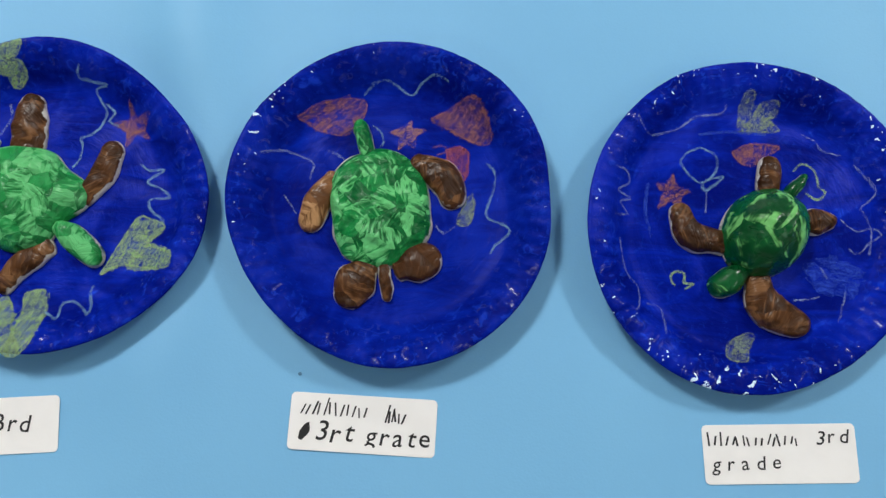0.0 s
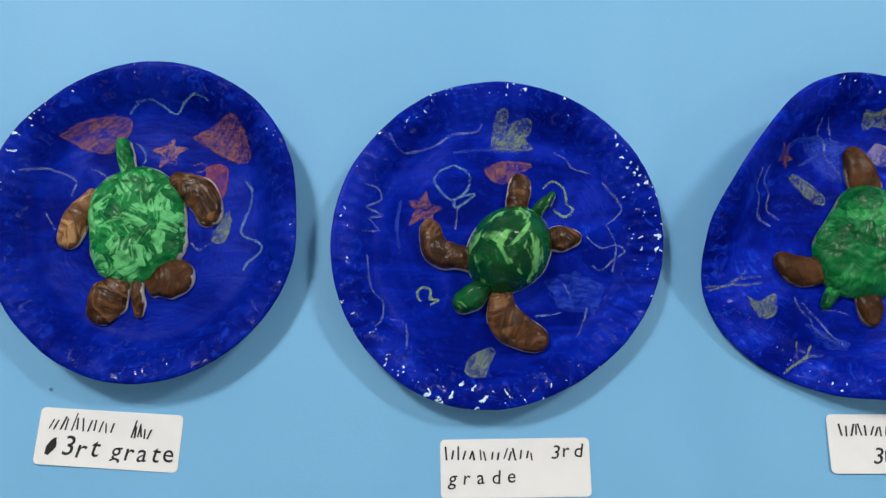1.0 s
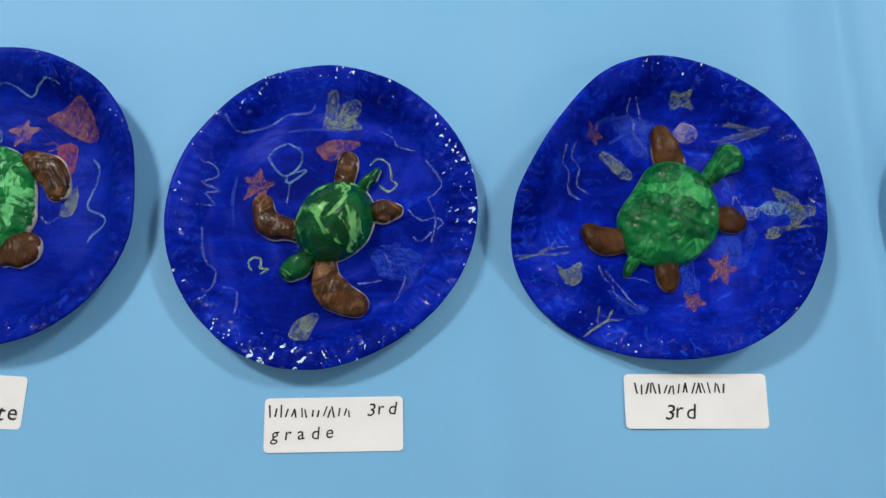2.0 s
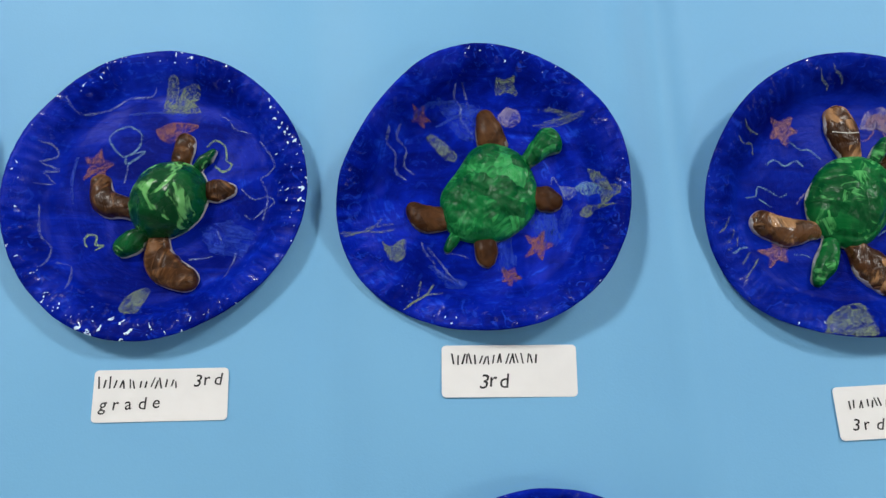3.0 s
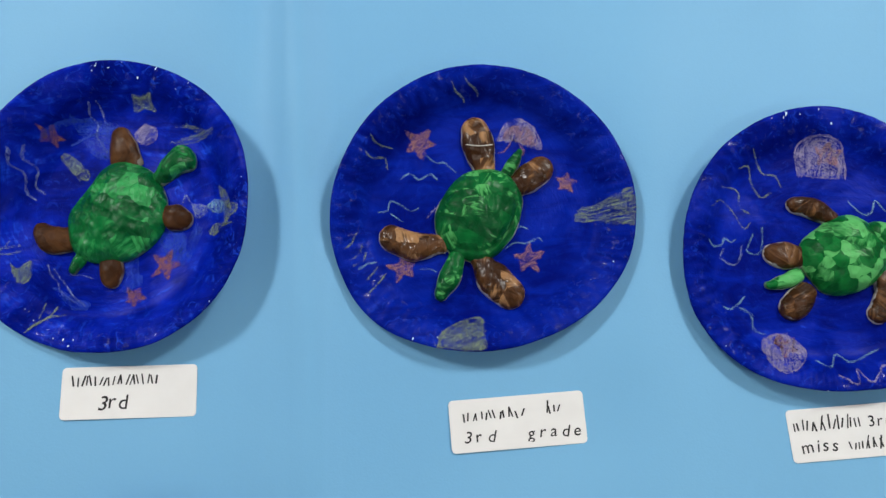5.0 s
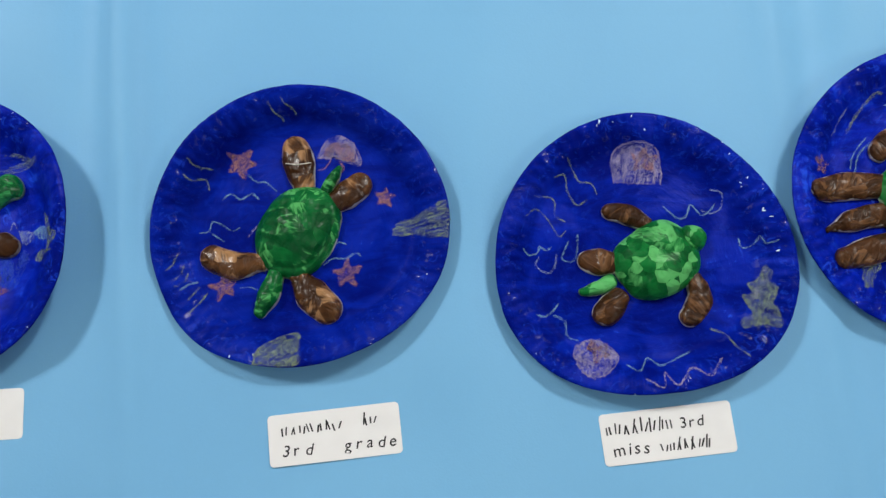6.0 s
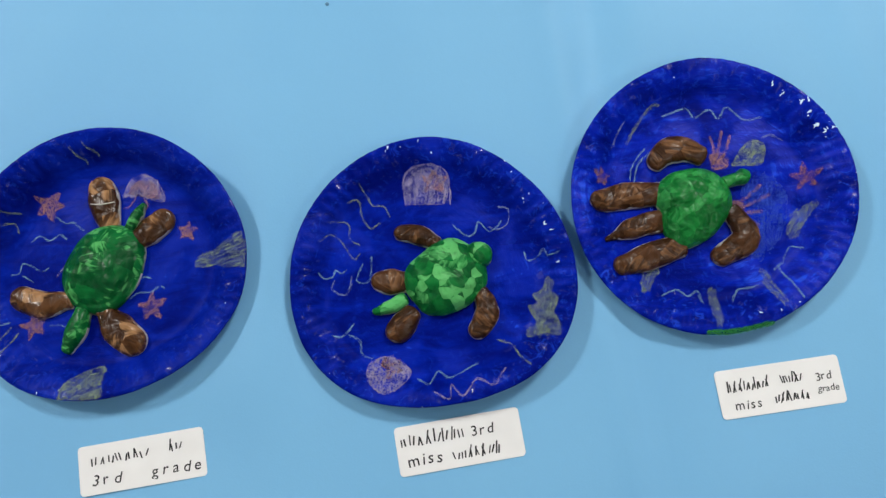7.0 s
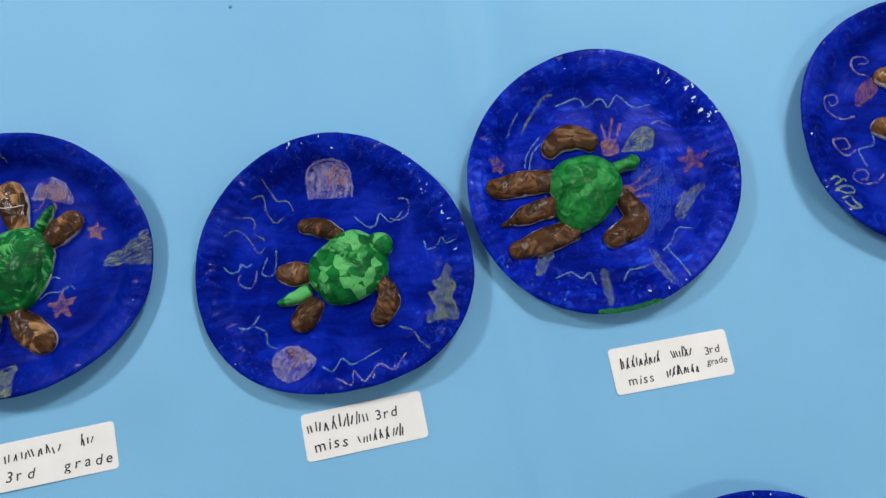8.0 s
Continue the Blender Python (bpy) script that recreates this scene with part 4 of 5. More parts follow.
line(P, "B", 1.1, [(-28.4, -31.0), (-21.1, -39.9), (-16.8, -45.8), (-11.1, -50.1)], "squiggle")
line(P, "B", 0.8, [(-19.8, -34.1), (-12.6, -34.8), (-7.8, -36.6)], "squiggle")
line(P, "G", 1.2, [(-40.2, -62.8), (-34.7, -58.6), (-29.3, -55.6), (-21.0, -54.2)], "twig")
line(P, "G", 1.2, [(-38.9, -61.4), (-29.3, -55.6), (-25.4, -49.7)], "twig")
line(P, "G", 1.0, [(-33.4, -57.1), (-31.8, -48.1)], "twig")
T = Turtle(P, 3, "facet")
lobe(T, "flipper", "br2", 5.0, [17.7, 13.1, 9.1], [(6.1, 23.0), (3.7, 33.4), (1.9, 41.3)])
lobe(T, "flipper", "br2", 5.0, [13.1, 13.7, 8.6], [(-18.4, -15.4), (-28.4, -16.1), (-37.2, -10.0)])
lobe(T, "flipper", "br2", 5.0, [12.0, 11.4, 9.7], [(0.9, -26.1), (1.5, -33.4), (1.8, -39.5)])
lobe(T, "flipper", "br2", 5.0, [10.9, 13.1, 10.9], [(26.3, -4.1), (33.0, -6.3), (38.4, -8.2)])
lobe(T, "tail", "gr", 4.0, [6.9, 5.7, 4.6], [(-13.4, -23.5), (-16.2, -28.7), (-18.4, -32.8)])
lobe(T, "head", "gr", 8.0, [9.1, 10.3, 16.6], [(23.0, 14.3), (28.1, 18.9), (36.7, 26.9)])
shell(T, 3.1, -4.1, 13.0, [25.1, 25.7, 26.5, 28.0, 28.2, 28.6, 26.2, 22.3, 20.9, 22.1, 24.6, 25.6, 27.6, 27.7, 26.1, 25.0, 24.7, 24.2, 24.6, 25.1])

# plate 4
P = plates[4]
line(P, "G", 1.2, [(-13.5, 65.4), (-11.6, 61.0), (-7.8, 58.4), (-7.2, 56.3)], "squiggle")
line(P, "G", 1.2, [(-6.9, 67.4), (-4.7, 64.1), (-0.5, 61.6), (-0.3, 59.0)], "squiggle")
star(P, "S", -31.2, 36.2, 9.4, 60.0)
patch(P, "V", 1.0, [(9.8, 37.0), (14.1, 45.4), (21.6, 47.8), (29.1, 42.7), (32.4, 31.6), (18.3, 36.5)], "dome")
patch(P, "S", 0.9, [(12.9, 38.1), (17.1, 44.2), (26.1, 43.0), (30.4, 33.9)], "dome")
line(P, "S", 1.2, [(16.8, 35.6), (13.6, 31.1), (9.6, 29.7)], "squiggle")
line(P, "S", 1.2, [(21.3, 34.4), (23.6, 29.9), (21.0, 26.9)], "squiggle")
star(P, "S", 44.6, 12.7, 5.9, 80.0)
star(P, "S", 22.9, -27.0, 8.8, 90.0)
star(P, "S", -40.7, -29.8, 8.3, 100.0)
patch(P, "G", 1.3, [(48.1, -7.5), (51.4, -0.7), (62.1, 1.2), (76.3, 7.6), (76.8, -13.0), (61.7, -9.3)], "seaweed")
line(P, "G", 1.0, [(-55.7, 36.7), (-52.5, 33.1), (-45.2, 32.7)], "squiggle")
line(P, "G", 1.0, [(-58.7, 28.9), (-55.5, 26.2), (-49.6, 27.3), (-48.4, 22.4)], "squiggle")
line(P, "C", 1.0, [(-28.0, 29.7), (-22.9, 25.3), (-18.3, 25.0), (-12.4, 20.0)], "squiggle")
line(P, "C", 1.0, [(-42.0, 17.0), (-36.5, 19.8), (-32.0, 16.4), (-26.0, 19.2), (-22.1, 15.9)], "squiggle")
line(P, "C", 1.0, [(-53.6, -0.8), (-48.6, 0.3), (-47.1, 4.9), (-42.7, 3.7), (-36.7, -0.3), (-32.2, 1.0)], "squiggle")
line(P, "C", 0.9, [(-47.2, -1.2), (-41.2, -5.6)], "squiggle")
line(P, "V", 1.1, [(-21.7, 2.5), (-25.4, -0.9), (-28.4, -4.4)], "squiggle")
line(P, "C", 0.9, [(15.2, -12.4), (19.7, -10.2), (23.2, -11.3)], "squiggle")
line(P, "C", 1.1, [(11.0, -21.8), (16.4, -18.5), (22.4, -18.8), (28.4, -16.1), (30.7, -18.4)], "squiggle")
line(P, "C", 0.9, [(-32.6, -30.7), (-26.7, -31.1), (-23.7, -32.7)], "squiggle")
line(P, "G", 1.1, [(-69.9, -19.7), (-66.8, -16.9), (-64.2, -11.5)], "wave")
line(P, "G", 1.1, [(-67.8, -25.6), (-63.5, -22.7), (-61.5, -16.7)], "wave")
line(P, "G", 1.1, [(-66.5, -28.6), (-61.3, -25.7), (-59.8, -21.1)], "wave")
line(P, "C", 1.1, [(-63.6, -30.7), (-58.7, -27.2), (-54.3, -26.4)], "wave")
line(P, "G", 1.1, [(-59.4, -36.2), (-55.9, -31.8), (-53.9, -28.8)], "wave")
line(P, "G", 1.1, [(-58.4, -42.9), (-54.0, -37.9), (-50.1, -32.6)], "wave")
patch(P, "G", 1.4, [(-24.4, -70.8), (-21.8, -63.8), (-12.0, -58.4), (-2.9, -56.6), (-2.8, -65.0), (-2.9, -73.0)], "rock")
T = Turtle(P, 4, "dabbed")
scored = lobe(T, "flipper", "cop", 5.5, [12.4, 15.9, 13.6], [(2.4, 20.1), (-0.3, 34.4), (-2.4, 45.9)])
lobe(T, "flipper", "cop", 5.5, [11.8, 14.1, 13.0], [(16.2, 10.0), (26.9, 16.5), (34.3, 22.3)])
lobe(T, "flipper", "cop", 6.0, [10.6, 14.1, 13.0], [(-20.2, -18.3), (-36.4, -18.9), (-49.7, -12.9)])
lobe(T, "flipper", "cop", 6.0, [10.6, 16.5, 15.3], [(-2.7, -26.2), (5.8, -38.5), (15.1, -47.8)])
lobe(T, "tail", "gr", 5.0, [7.1, 5.9, 2.9], [(12.5, 16.4), (17.5, 23.9), (21.7, 30.6)])
lobe(T, "head", "gr", 6.5, [9.4, 10.6, 6.5], [(-13.5, -24.7), (-18.1, -36.3), (-22.8, -45.8)])
shell(T, -1.5, -2.2, 13.0, [22.0, 23.8, 25.2, 25.0, 24.0, 22.7, 21.7, 20.6, 19.8, 20.5, 22.2, 23.7, 25.1, 26.3, 26.1, 26.2, 24.0, 22.0, 21.2, 21.0])
crack(scored, [(-8.0, 33.9, 4.6), (-6.6, 33.3, 7.2), (-3.5, 32.4, 8.4), (0, 31.9, 8.7), (3.5, 32.2, 8.5), (6.3, 32.9, 7.3), (7.6, 33.4, 4.8)])

# plate 5
P = plates[5]
line(P, "V", 1.2, [(-7.3, 41.0), (-7.7, 54.8), (-3.1, 60.8), (6.6, 62.6), (15.7, 58.8), (18.0, 52.0), (17.0, 39.0)], "dome")
line(P, "V", 1.2, [(-5.2, 43.0), (-4.8, 52.8), (-0.1, 59.2), (9.4, 59.0), (15.2, 50.6), (14.0, 40.0)], "dome")
patch(P, "V", 0.8, [(-6.6, 42.2), (-6.4, 54.7), (0.1, 60.5), (12.6, 59.7), (17.3, 51.4), (15.9, 40.4)], "dome")
patch(P, "S", 1.1, [(3.1, 57.8), (6.6, 55.5), (10.4, 59.3), (12.1, 55.0), (17.4, 54.7), (13.5, 51.4), (14.2, 46.2), (8.8, 50.1), (3.6, 47.8), (5.8, 52.6)], "star")
line(P, "V", 1.3, [(-37.8, -48.4), (-35.4, -42.7), (-27.7, -40.5), (-20.5, -44.3), (-14.3, -49.4)], "dome")
line(P, "V", 1.2, [(-36.2, -49.2), (-31.0, -44.7), (-23.6, -45.4), (-18.2, -50.5)], "dome")
line(P, "V", 1.2, [(-37.1, -51.5), (-34.3, -56.2), (-28.7, -59.7), (-31.5, -53.6), (-35.1, -47.3)], "dome")
patch(P, "V", 0.8, [(-37.8, -48.4), (-33.8, -42.3), (-24.7, -40.8), (-14.9, -49.3), (-23.0, -58.3), (-32.4, -57.9)], "dome")
patch(P, "O", 1.2, [(-27.3, -40.8), (-23.9, -44.1), (-19.4, -42.2), (-21.1, -46.8), (-17.6, -49.3), (-23.2, -48.9), (-27.3, -52.1), (-27.1, -46.8), (-30.1, -44.1)], "star")
patch(P, "G", 1.2, [(64.1, -8.0), (66.4, -11.6), (64.7, -16.1), (67.3, -21.4), (64.4, -27.6), (66.5, -34.5), (65.1, -39.9), (58.4, -38.0), (49.8, -38.7), (50.1, -34.2), (55.5, -32.6), (53.6, -26.1), (52.0, -21.7), (58.1, -22.2), (55.5, -16.5), (60.2, -14.8)], "weed", 1.1)
line(P, "G", 1.0, [(-31.8, 55.7), (-28.3, 48.7), (-25.6, 43.6), (-19.5, 42.3), (-16.9, 36.2)], "squiggle")
line(P, "G", 1.0, [(-39.4, 45.9), (-33.1, 47.3), (-32.5, 37.9), (-28.4, 31.0), (-21.9, 33.5)], "squiggle")
line(P, "G", 1.0, [(-51.0, 36.0), (-40.6, 35.0), (-39.9, 25.8), (-34.9, 22.1)], "squiggle")
line(P, "G", 1.0, [(-56.6, 25.0), (-50.4, 29.6), (-44.6, 24.7), (-39.3, 14.6), (-35.3, 17.4)], "squiggle")
line(P, "C", 1.0, [(16.6, 27.7), (23.6, 20.5), (28.4, 21.6), (31.3, 27.1), (36.2, 21.4), (41.1, 23.4), (44.1, 27.0)], "wave")
line(P, "C", 1.0, [(54.1, 7.7), (55.0, 2.9), (60.5, 3.7), (63.8, 7.6), (66.1, 3.4), (71.8, 4.4)], "wave")
line(P, "B", 1.0, [(36.5, 23.9), (40.9, 21.9), (46.7, 24.4), (48.6, 32.1), (42.7, 34.6)], "squiggle")
line(P, "C", 1.0, [(-58.8, 9.0), (-56.3, 5.9), (-51.6, 6.3), (-49.7, 9.9), (-46.7, 7.5), (-43.7, 9.0)], "squiggle")
line(P, "B", 1.2, [(-50.3, 4.1), (-52.3, -0.5), (-46.0, -4.4), (-42.3, -0.1), (-41.2, 5.6)], "loop")
line(P, "C", 1.0, [(-29.5, 15.0), (-31.9, 2.2), (-38.6, 2.3), (-34.8, 11.5)], "squiggle")
line(P, "C", 1.0, [(-54.4, -25.6), (-48.9, -26.7), (-42.6, -20.8)], "squiggle")
line(P, "C", 1.0, [(-46.0, -26.4), (-40.4, -30.1), (-39.4, -37.7), (-33.6, -39.9)], "squiggle")
line(P, "C", 1.0, [(-11.6, -53.6), (-5.4, -57.3), (-0.2, -50.9), (5.1, -55.4), (16.3, -51.2), (21.8, -48.8)], "wave")
line(P, "V", 1.1, [(-3.7, -61.5), (4.1, -66.1), (6.1, -59.1), (11.4, -65.4), (19.7, -57.6), (27.9, -61.4), (35.2, -53.4)], "wave")
line(P, "G", 1.3, [(33.2, -38.0), (40.5, -41.7), (43.6, -48.3), (48.2, -53.5)], "twig")
T = Turtle(P, 5, "blotchy")
lobe(T, "flipper", "br", 5.0, [9.3, 10.5, 8.0], [(7.0, 17.8), (-4.0, 24.7), (-13.8, 26.4)])
lobe(T, "flipper", "br", 5.0, [12.4, 13.0, 11.1], [(-11.4, -1.2), (-20.6, -0.3), (-28.1, 0.9)])
lobe(T, "flipper", "br", 5.5, [11.7, 13.0, 12.4], [(-10.2, -18.3), (-17.0, -25.2), (-22.5, -28.6)])
lobe(T, "flipper", "br", 5.5, [9.9, 12.4, 10.5], [(27.2, -11.6), (29.8, -22.6), (22.3, -33.9)])
lobe(T, "tail", "gr", 5.0, [8.0, 7.4, 3.7], [(-13.9, -10.3), (-21.9, -14.0), (-30.9, -15.5)])
lobe(T, "head", "gr", 9.0, [11.1, 13.6, 14.8], [(23.2, 5.3), (28.8, 8.5), (32.2, 10.6)])
shell(T, 9.8, -0.7, 14.0, [22.5, 22.1, 21.5, 21.4, 21.4, 20.0, 18.7, 18.0, 19.3, 21.8, 23.1, 23.0, 22.3, 23.3, 22.0, 20.6, 20.0, 20.3, 20.8, 22.6])

# plate 6
P = plates[6]
patch(P, "K", 1.8, [(17.6, 2.4), (32.2, 8.7), (41.6, -1.4), (40.9, -16.6), (29.6, -33.2), (16.8, -39.5), (19.0, -21.5)], "streak")
line(P, "K", 2.2, [(-35.4, 10.9), (-33.1, -3.1), (-34.0, -16.4)], "streak")
line(P, "G", 2.0, [(-41.0, 34.2), (-34.2, 43.6), (-24.3, 53.6), (-18.9, 54.8)], "bar")
line(P, "C", 1.2, [(-18.2, 48.2), (-4.1, 51.2), (-0.2, 45.3), (9.0, 49.1), (12.8, 43.2), (19.2, 49.3), (27.5, 40.9), (37.6, 40.9)], "wave")
line(P, "C", 1.0, [(-40.2, 11.6), (-36.7, 21.4), (-28.6, 28.8)], "arc")
line(P, "C", 1.0, [(-42.1, 13.7), (-39.3, 21.8), (-30.9, 30.9)], "arc")
line(P, "S", 2.0, [(4.9, 16.5), (7.3, 24.8), (6.5, 33.7)], "branch")
line(P, "S", 2.0, [(6.4, 17.3), (10.3, 26.0), (13.7, 36.0)], "branch")
line(P, "S", 2.0, [(7.7, 17.1), (13.8, 23.7), (18.1, 32.8)], "branch")
patch(P, "S", 1.3, [(4.2, 22.5), (12.8, 22.2), (12.7, 15.2), (5.2, 14.7)], "branch")
line(P, "S", 2.2, [(11.9, -8.6), (21.3, -3.3), (29.2, 2.3)], "branch")
line(P, "S", 2.2, [(12.6, -10.4), (23.8, -7.1), (32.9, -3.5)], "branch")
line(P, "S", 2.2, [(12.8, -12.1), (21.0, -12.4), (27.5, -12.8)], "branch")
line(P, "S", 2.2, [(12.0, -13.0), (18.5, -16.4), (24.2, -20.7)], "branch")
patch(P, "S", 1.2, [(10.4, -5.0), (17.1, -7.7), (16.3, -14.4), (9.8, -14.0)], "branch")
patch(P, "G", 1.3, [(15.2, 14.8), (22.2, 24.1), (29.8, 28.2), (35.6, 23.7), (31.9, 14.6), (20.3, 15.1)], "leaf")
star(P, "O", 54.4, 3.4, 8.3, 90.0)
star(P, "S", -57.6, 17.2, 5.7, 80.0)
patch(P, "G", 1.3, [(37.4, -27.8), (41.5, -16.7), (55.9, -10.7), (58.4, -11.5), (46.0, -25.8), (42.4, -30.3)], "seaweed")
patch(P, "G", 1.2, [(-9.9, -50.6), (-5.7, -53.9), (-7.9, -70.5), (-11.7, -73.1), (-11.8, -63.1)], "seaweed")
patch(P, "G", 1.2, [(19.2, -43.2), (24.5, -48.9), (27.6, -65.3), (24.2, -66.3), (20.1, -53.2)], "seaweed")
patch(P, "G", 1.2, [(-44.9, -39.4), (-37.7, -35.7), (-34.9, -37.8), (-42.7, -50.1), (-47.7, -49.5)], "seaweed")
line(P, "C", 1.0, [(-36.7, -52.5), (-27.5, -50.3), (-22.0, -54.5), (-16.6, -52.1), (-15.2, -59.0)], "wave")
line(P, "C", 1.0, [(0.7, -59.9), (5.6, -54.1), (12.2, -53.5), (17.2, -52.7)], "wave")
line(P, "C", 1.0, [(26.7, -46.0), (32.5, -42.0), (37.5, -34.5), (44.9, -35.9)], "wave")
line(P, "C", 1.0, [(29.0, -43.1), (32.7, -54.5), (35.7, -63.5)], "wave")
line(P, "B", 1.2, [(-50.0, 31.6), (-45.2, 40.7), (-40.9, 46.5)], "squiggle")
line(P, "B", 1.2, [(35.0, 29.1), (40.3, 30.0), (46.2, 26.2)], "squiggle")
line(P, "P", 3.0, [(-17.9, -75.0), (-3.1, -76.1), (17.8, -74.1)], "streak")
T = Turtle(P, 6, "plain")
lobe(T, "flipper", "br", 5.5, [13.0, 14.5, 10.5], [(-0.9, 22.3), (-10.5, 27.6), (-18.7, 27.1), (-28.0, 20.6)])
lobe(T, "flipper", "br", 5.5, [14.0, 14.7, 10.8], [(-25.6, 3.6), (-45.1, 4.3), (-64.5, 3.2)])
lobe(T, "tail", "br", 5.0, [14.7, 10.8, 2.6], [(-28.5, -11.8), (-41.8, -13.0), (-61.4, -18.8)])
lobe(T, "flipper", "br", 5.5, [14.7, 14.0, 10.2], [(-21.6, -26.2), (-40.3, -30.8), (-57.6, -34.6)])
lobe(T, "flipper", "br", 5.5, [11.5, 14.0, 11.5], [(9.4, -10.4), (15.1, -26.4), (-2.5, -35.8)])
lobe(T, "head", "gr", 7.0, [8.3, 7.0, 9.6], [(9.5, 5.8), (16.4, 7.1), (21.2, 8.0)])
shell(T, -12.3, -6.4, 14.0, [23.3, 24.4, 24.7, 24.2, 23.0, 21.8, 21.9, 21.6, 21.5, 19.8, 17.3, 18.6, 20.8, 22.7, 23.3, 21.2, 19.6, 19.2, 19.4, 21.0])

# plate 7
P = plates[7]
line(P, "V", 1.3, [(-37.7, 11.7), (-45.5, 10.8), (-53.7, 17.7), (-54.3, 24.2), (-46.5, 26.6), (-45.4, 21.4), (-50.0, 20.0), (-50.7, 23.5)], "spiral")
line(P, "V", 1.2, [(-42.1, -8.4), (-48.6, -11.2), (-53.3, -5.6), (-53.7, -0.7), (-46.9, -1.0), (-45.7, -6.8), (-50.3, -7.1)], "spiral")
line(P, "V", 1.3, [(-29.8, -25.2), (-35.3, -29.2), (-44.2, -28.8), (-48.2, -24.7), (-45.4, -20.7), (-39.9, -21.6), (-40.1, -26.0), (-44.6, -26.3)], "spiral")
line(P, "V", 1.2, [(-22.6, 34.5), (-29.7, 37.8), (-31.6, 43.5), (-28.9, 47.4), (-22.2, 46.5), (-21.3, 43.0), (-27.3, 42.8)], "spiral")
patch(P, "O", 1.3, [(-35.3, 17.0), (-33.0, 25.6), (-22.3, 33.0), (-20.3, 25.4), (-27.3, 21.1)], "blot")
line(P, "L", 1.5, [(-66.6, -25.7), (-61.4, -23.7), (-59.1, -26.5), (-64.2, -28.5), (-56.3, -25.5), (-53.9, -26.8)], "bloom")
line(P, "L", 1.5, [(-66.0, -32.5), (-60.1, -30.0), (-51.4, -30.5), (-51.7, -33.7), (-58.8, -34.4), (-65.0, -31.7)], "bloom")
line(P, "L", 1.5, [(-63.2, -37.0), (-57.1, -36.7), (-55.2, -41.1), (-52.4, -43.4), (-57.7, -43.7), (-62.2, -39.2)], "bloom")
line(P, "C", 1.2, [(-30.3, 3.8), (-31.4, -6.6), (-40.5, -8.6), (-40.2, -13.9), (-38.3, -19.4)], "squiggle")
T = Turtle(P, 7, "tan")
lobe(T, "flipper", "tan", 5.5, [14.1, 14.7, 10.9], [(3.4, 24.5), (-7.2, 29.7), (-17.8, 33.5)])
lobe(T, "flipper", "tan", 5.5, [14.1, 14.7, 11.5], [(-6.5, -4.2), (-17.2, -0.0), (-27.6, 3.0)])
lobe(T, "flipper", "tan", 5.5, [14.1, 14.7, 11.5], [(28.1, 20.6), (41.7, 25.7), (51.5, 25.6)])
lobe(T, "flipper", "tan", 5.5, [14.1, 14.7, 11.5], [(21.1, -8.5), (31.5, -13.6), (39.7, -20.1)])
lobe(T, "tail", "gr", 5.0, [7.7, 6.4, 3.2], [(3.6, -16.2), (1.0, -22.7), (-1.9, -29.1)])
lobe(T, "head", "gr", 7.0, [10.2, 11.5, 10.2], [(18.6, 29.3), (22.1, 37.9), (25.5, 44.6)])
shell(T, 12.2, 5.5, 14.0, [18.4, 22.5, 23.4, 21.5, 18.0, 17.1, 18.8, 21.5, 23.5, 21.6, 18.8, 17.0])


# ---- handwritten labels ----
def letters(text, size, rng, spread=1.0):
    """The text in the built-in font, letter by letter and a little uneven; vertices and faces in metres."""
    verts, faces, x = [], [], 0.0
    for ch in text:
        if ch == " ":
            x += 0.45 * size
            continue
        data = bpy.data.curves.new("letter", "FONT")
        data.body, data.size, data.offset, data.resolution_u = ch, size, 0.004 * size, 3
        ob = bpy.data.objects.new("letter", data)
        me = bpy.data.meshes.new_from_object(ob)
        turn, lift, slant = radians(rng.uniform(-8, 6)), rng.uniform(-0.05, 0.05) * size, rng.uniform(0.02, 0.22)
        xs = [v.co.x for v in me.vertices]
        base = len(verts)
        for v in me.vertices:
            px, py = v.co.x - min(xs) + slant * v.co.y, v.co.y
            verts.append((x + px * math.cos(turn) - py * math.sin(turn), lift + px * math.sin(turn) + py * math.cos(turn), 0.0))
        faces += [tuple(base + i for i in p.vertices) for p in me.polygons]
        x += (max(xs) - min(xs)) + 0.12 * size * spread
        bpy.data.objects.remove(ob)
        bpy.data.meshes.remove(me)
        bpy.data.curves.remove(data)
    return verts, faces, x


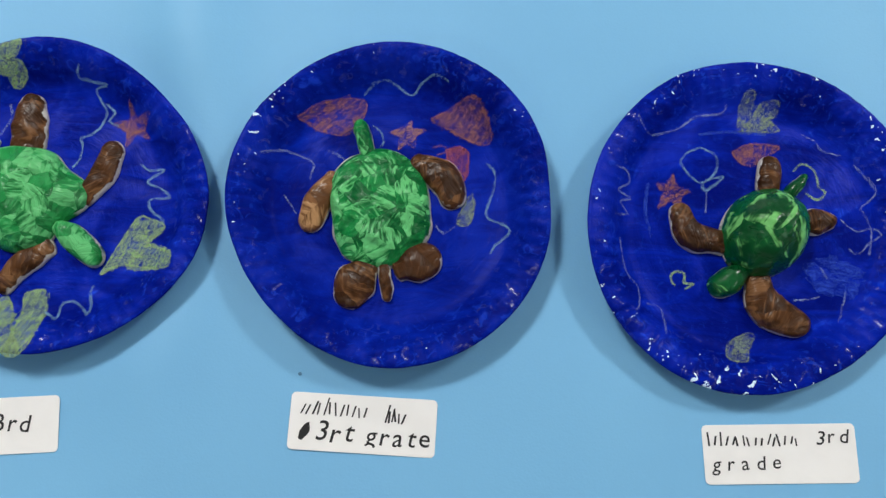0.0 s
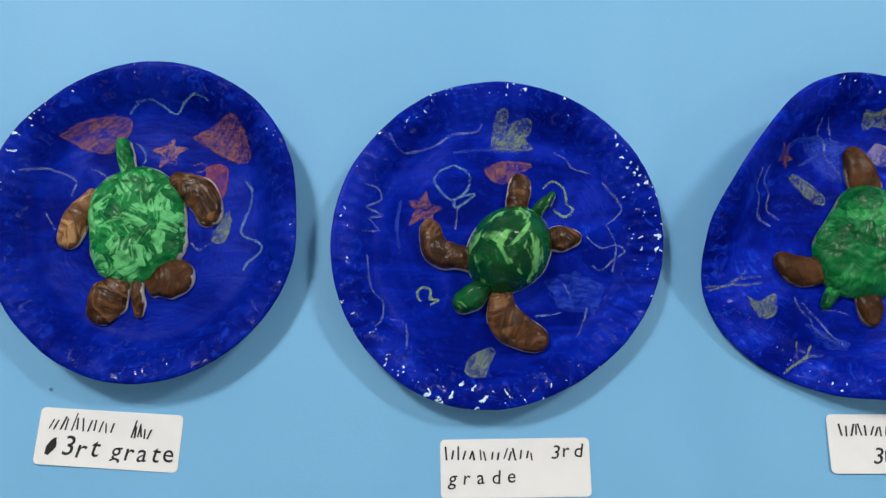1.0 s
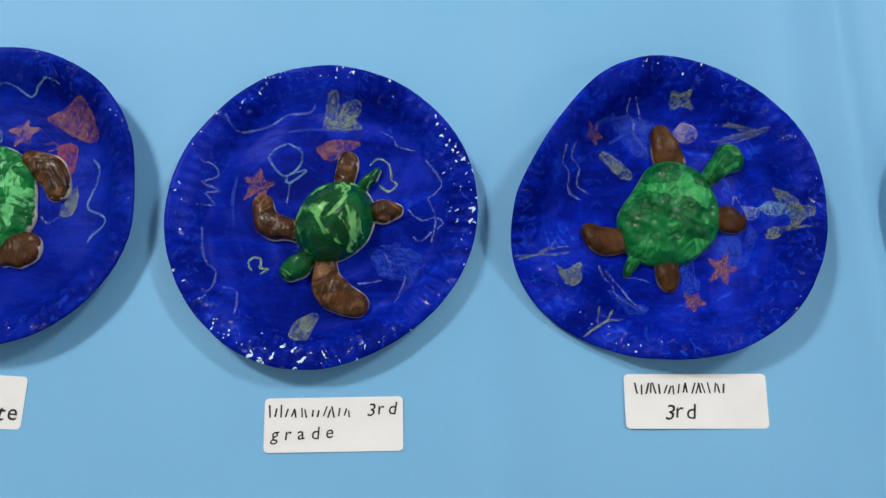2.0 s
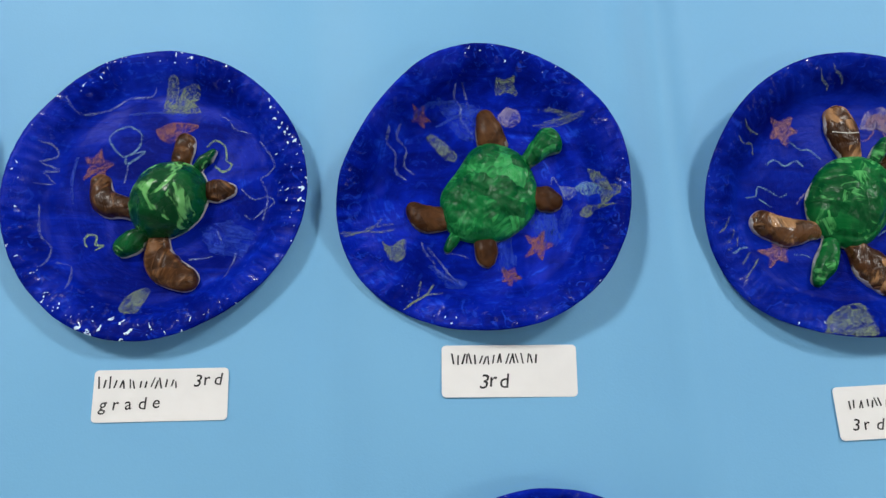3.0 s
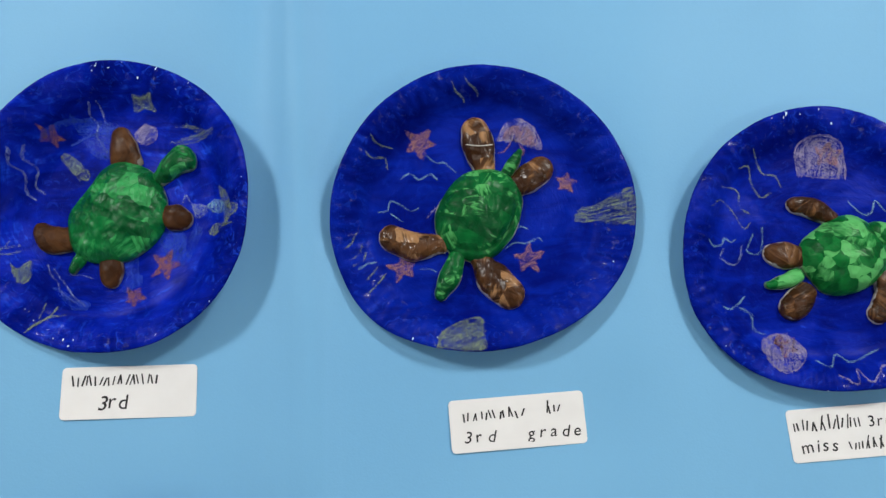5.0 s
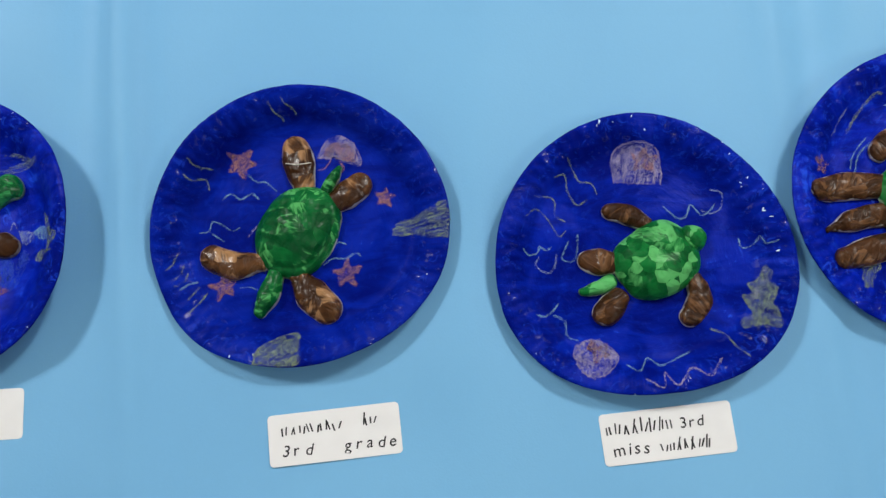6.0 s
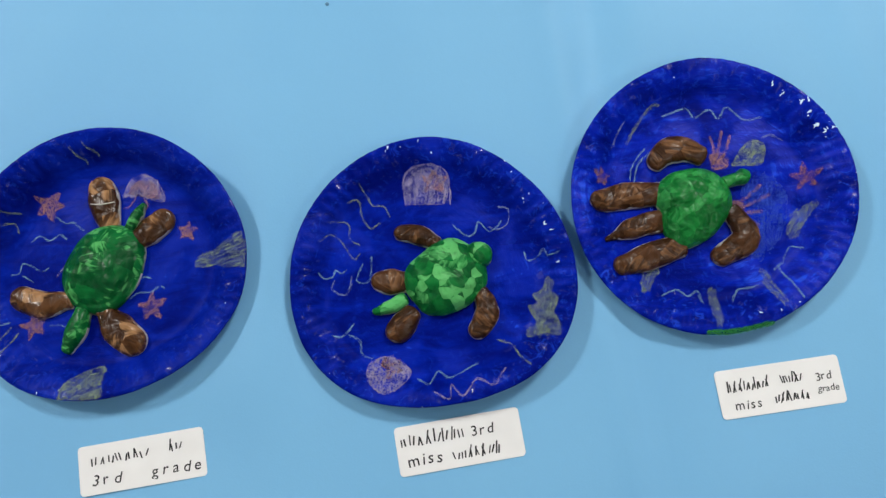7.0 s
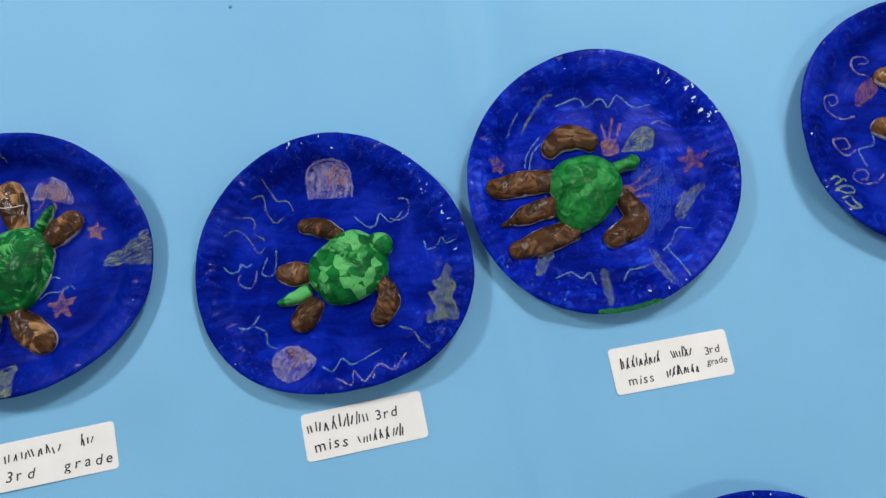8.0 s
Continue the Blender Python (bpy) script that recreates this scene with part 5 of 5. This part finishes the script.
def name_label(x, y, turn, texts, bars, label, blot=None):
    """A round-cornered sticker card; texts: (word, x, y, letter size, spread); bars: (x, y, width, height, letters); in mm from its middle."""
    card = tagged(new("name_label"), label, "name label", "handwritten name labels")
    spots = [sheet_height((x + dx) / 1000, (y + dy) / 1000) for dx in (-33, -16, 0, 16, 33) for dy in (-12, 0, 12)]
    card.matrix_world = pose(x / 1000, y / 1000, TABLE + 0.6 * max(spots) + 0.4 * sum(spots) / len(spots), 0, 0, turn)
    wide, high, corner = 66.7, 25.4, 2.2
    outline = []
    for cx, cy, a0 in ((1, 1, 0), (-1, 1, 90), (-1, -1, 180), (1, -1, 270)):
        for i in range(6):
            a = radians(a0 + 18 * i)
            outline.append((cx * (wide / 2 - corner) + corner * math.cos(a), cy * (high / 2 - corner) + corner * math.sin(a)))

    def bow(u, v):
        return 0.25 * (u / 33) ** 2 + 0.2 * (v / 12) * (u / 33)

    n = len(outline)
    verts, faces = [], []
    for z in (0.3, 0.0):
        for k in (1.0, 0.97, 0.6, 0.25):
            verts += [(u * k / 1000, v * k / 1000, (z - (0.08 if k == 1.0 else 0) * (z > 0) + bow(u * k, v * k)) / 1000) for u, v in outline]
    for j in range(3):
        faces += [(j * n + i, j * n + (i + 1) % n, (j + 1) * n + (i + 1) % n, (j + 1) * n + i) for i in range(n)]
        faces += [((j + 4) * n + (i + 1) % n, (j + 4) * n + i, (j + 5) * n + i, (j + 5) * n + (i + 1) % n) for i in range(n)]
    faces += [(i, 4 * n + i, 4 * n + (i + 1) % n, (i + 1) % n) for i in range(n)]
    faces += [tuple(range(3 * n, 4 * n)), tuple(reversed(range(7 * n, 8 * n)))]
    face = part("card", mesh_of("card", verts, faces, CARD, smooth=False), card)
    rng = random.Random(int(x) + 11)
    for text, tx, ty, size, spread in texts:
        v, f, w = letters(text, size / 1000, rng, spread)
        v = [(px - w / 2 + tx / 1000, py + ty / 1000, (0.45 + bow(px * 1000 - w * 500 + tx, py * 1000 + ty)) / 1000) for px, py, _ in v]
        part("writing", mesh_of("writing", v, f, INK, smooth=False), face, "black marker handwriting")
    for bx, by, bw, bh, count in bars:
        for i in range(count):
            tall = bh * rng.choice((0.55, 0.62, 0.75, 1.0))
            for side in (-0.22, 0.22):
                px = bx - bw / 2 + bw / count * (i + 0.5 + side) + rng.uniform(-0.2, 0.2)
                low, half, lean = by - bh / 2 + rng.uniform(-0.5, 0.6), 0.4 * rng.uniform(0.85, 1.15), rng.uniform(-0.3, 0.45)
                corners = ((px - half, low), (px + half, low), (px + half + lean * tall, low + tall), (px - half + lean * tall, low + tall))
                v = [(u / 1000, w / 1000, (0.42 + bow(u, w)) / 1000) for u, w in corners]
                part("ink_bar", mesh_of("ink_bar", v, [(0, 1, 2, 3)], INK, smooth=False), face, "black marker bar")
                tall = min(tall, 0.66 * bh)
    if blot:
        bx, by, r = blot
        v = []
        for i in range(14):
            a = 2 * math.pi * i / 14
            q = r * rng.uniform(0.8, 1.15)
            v.append(((bx + 0.55 * q * math.cos(a) + 0.35 * q * math.sin(a)) / 1000, (by + q * math.sin(a)) / 1000, (0.45 + bow(bx, by)) / 1000))
        part("ink_blot", mesh_of("ink_blot", v, [tuple(range(14))], INK, smooth=False), face, "black scribbled blot")
    return card


SIGNED = "white sticker label with black handwriting on blue paper"
name_label(*LABEL_SPOTS[0], 2.9, [("3rd", 12.5, -2.5, 11, 1.2)], [], "white sticker label handwritten in black below a blue plate")
name_label(*LABEL_SPOTS[1], -3.4, [("3rt", -11.5, -8, 12.5, 1.2), ("grate", 17, -8.5, 11.5, 1.3)], [(-14, 7, 32, 8, 6), (14, 5.5, 9, 8, 3)], "white sticker label with black writing and an ink blot", (-26, -4.5, 4))
name_label(*LABEL_SPOTS[2], 0.9, [("3rd", 24, 4, 8.5, 2.0), ("grade", -13.5, -6.5, 8.5, 3.2)], [(-11.5, 6.5, 41, 6, 8)], SIGNED)
name_label(*LABEL_SPOTS[3], 0.0, [("3rd", -7, -8, 10, 1.2)], [(-7, 7, 43, 7, 10)], SIGNED)
name_label(*LABEL_SPOTS[4], 2.9, [("3rd", -18, -8, 8, 3.0), ("grade", 18.5, -8.5, 8, 2.6)], [(-12, 5.5, 31, 6.5, 7), (17.5, 6, 7, 6, 2)], SIGNED)
name_label(*LABEL_SPOTS[5], 3.0, [("3rd", 13.5, 1.5, 7.5, 1.6), ("miss", -18.5, -8.5, 8.5, 1.8)], [(-14, 5.5, 35, 7, 8), (8, -5.5, 25, 6.5, 7)], SIGNED)
name_label(*LABEL_SPOTS[6], 1.4, [("miss", -18, -8.5, 7, 1.6), ("3rd", 24, 0.5, 6, 0.8), ("grade", 25, -5.5, 5, 0.6)], [(-17, 3.8, 23, 6, 8), (6.5, 4.5, 11, 5.5, 4), (5, -5, 19, 5.5, 7)], SIGNED)


# ---- small marks on the cover ----
def crumb(x, y, size):
    bm = bmesh.new()
    bmesh.ops.create_icosphere(bm, subdivisions=2, radius=size)
    for v in bm.verts:
        v.co = v.co * (1 + 0.25 * noise.noise(v.co * 900)) * 1.0
        v.co.z *= 0.35
    ob = tagged(new("crumb", bm_mesh("crumb", bm, CRUMB)), "tiny dark crumb on light blue paper", "crumb")
    ob.location = (x, y, TABLE + sheet_height(x, y) + size * 0.3)


crumb(0.6443, 0.2165, 0.0011)
crumb(-0.053, 0.012, 0.0009)
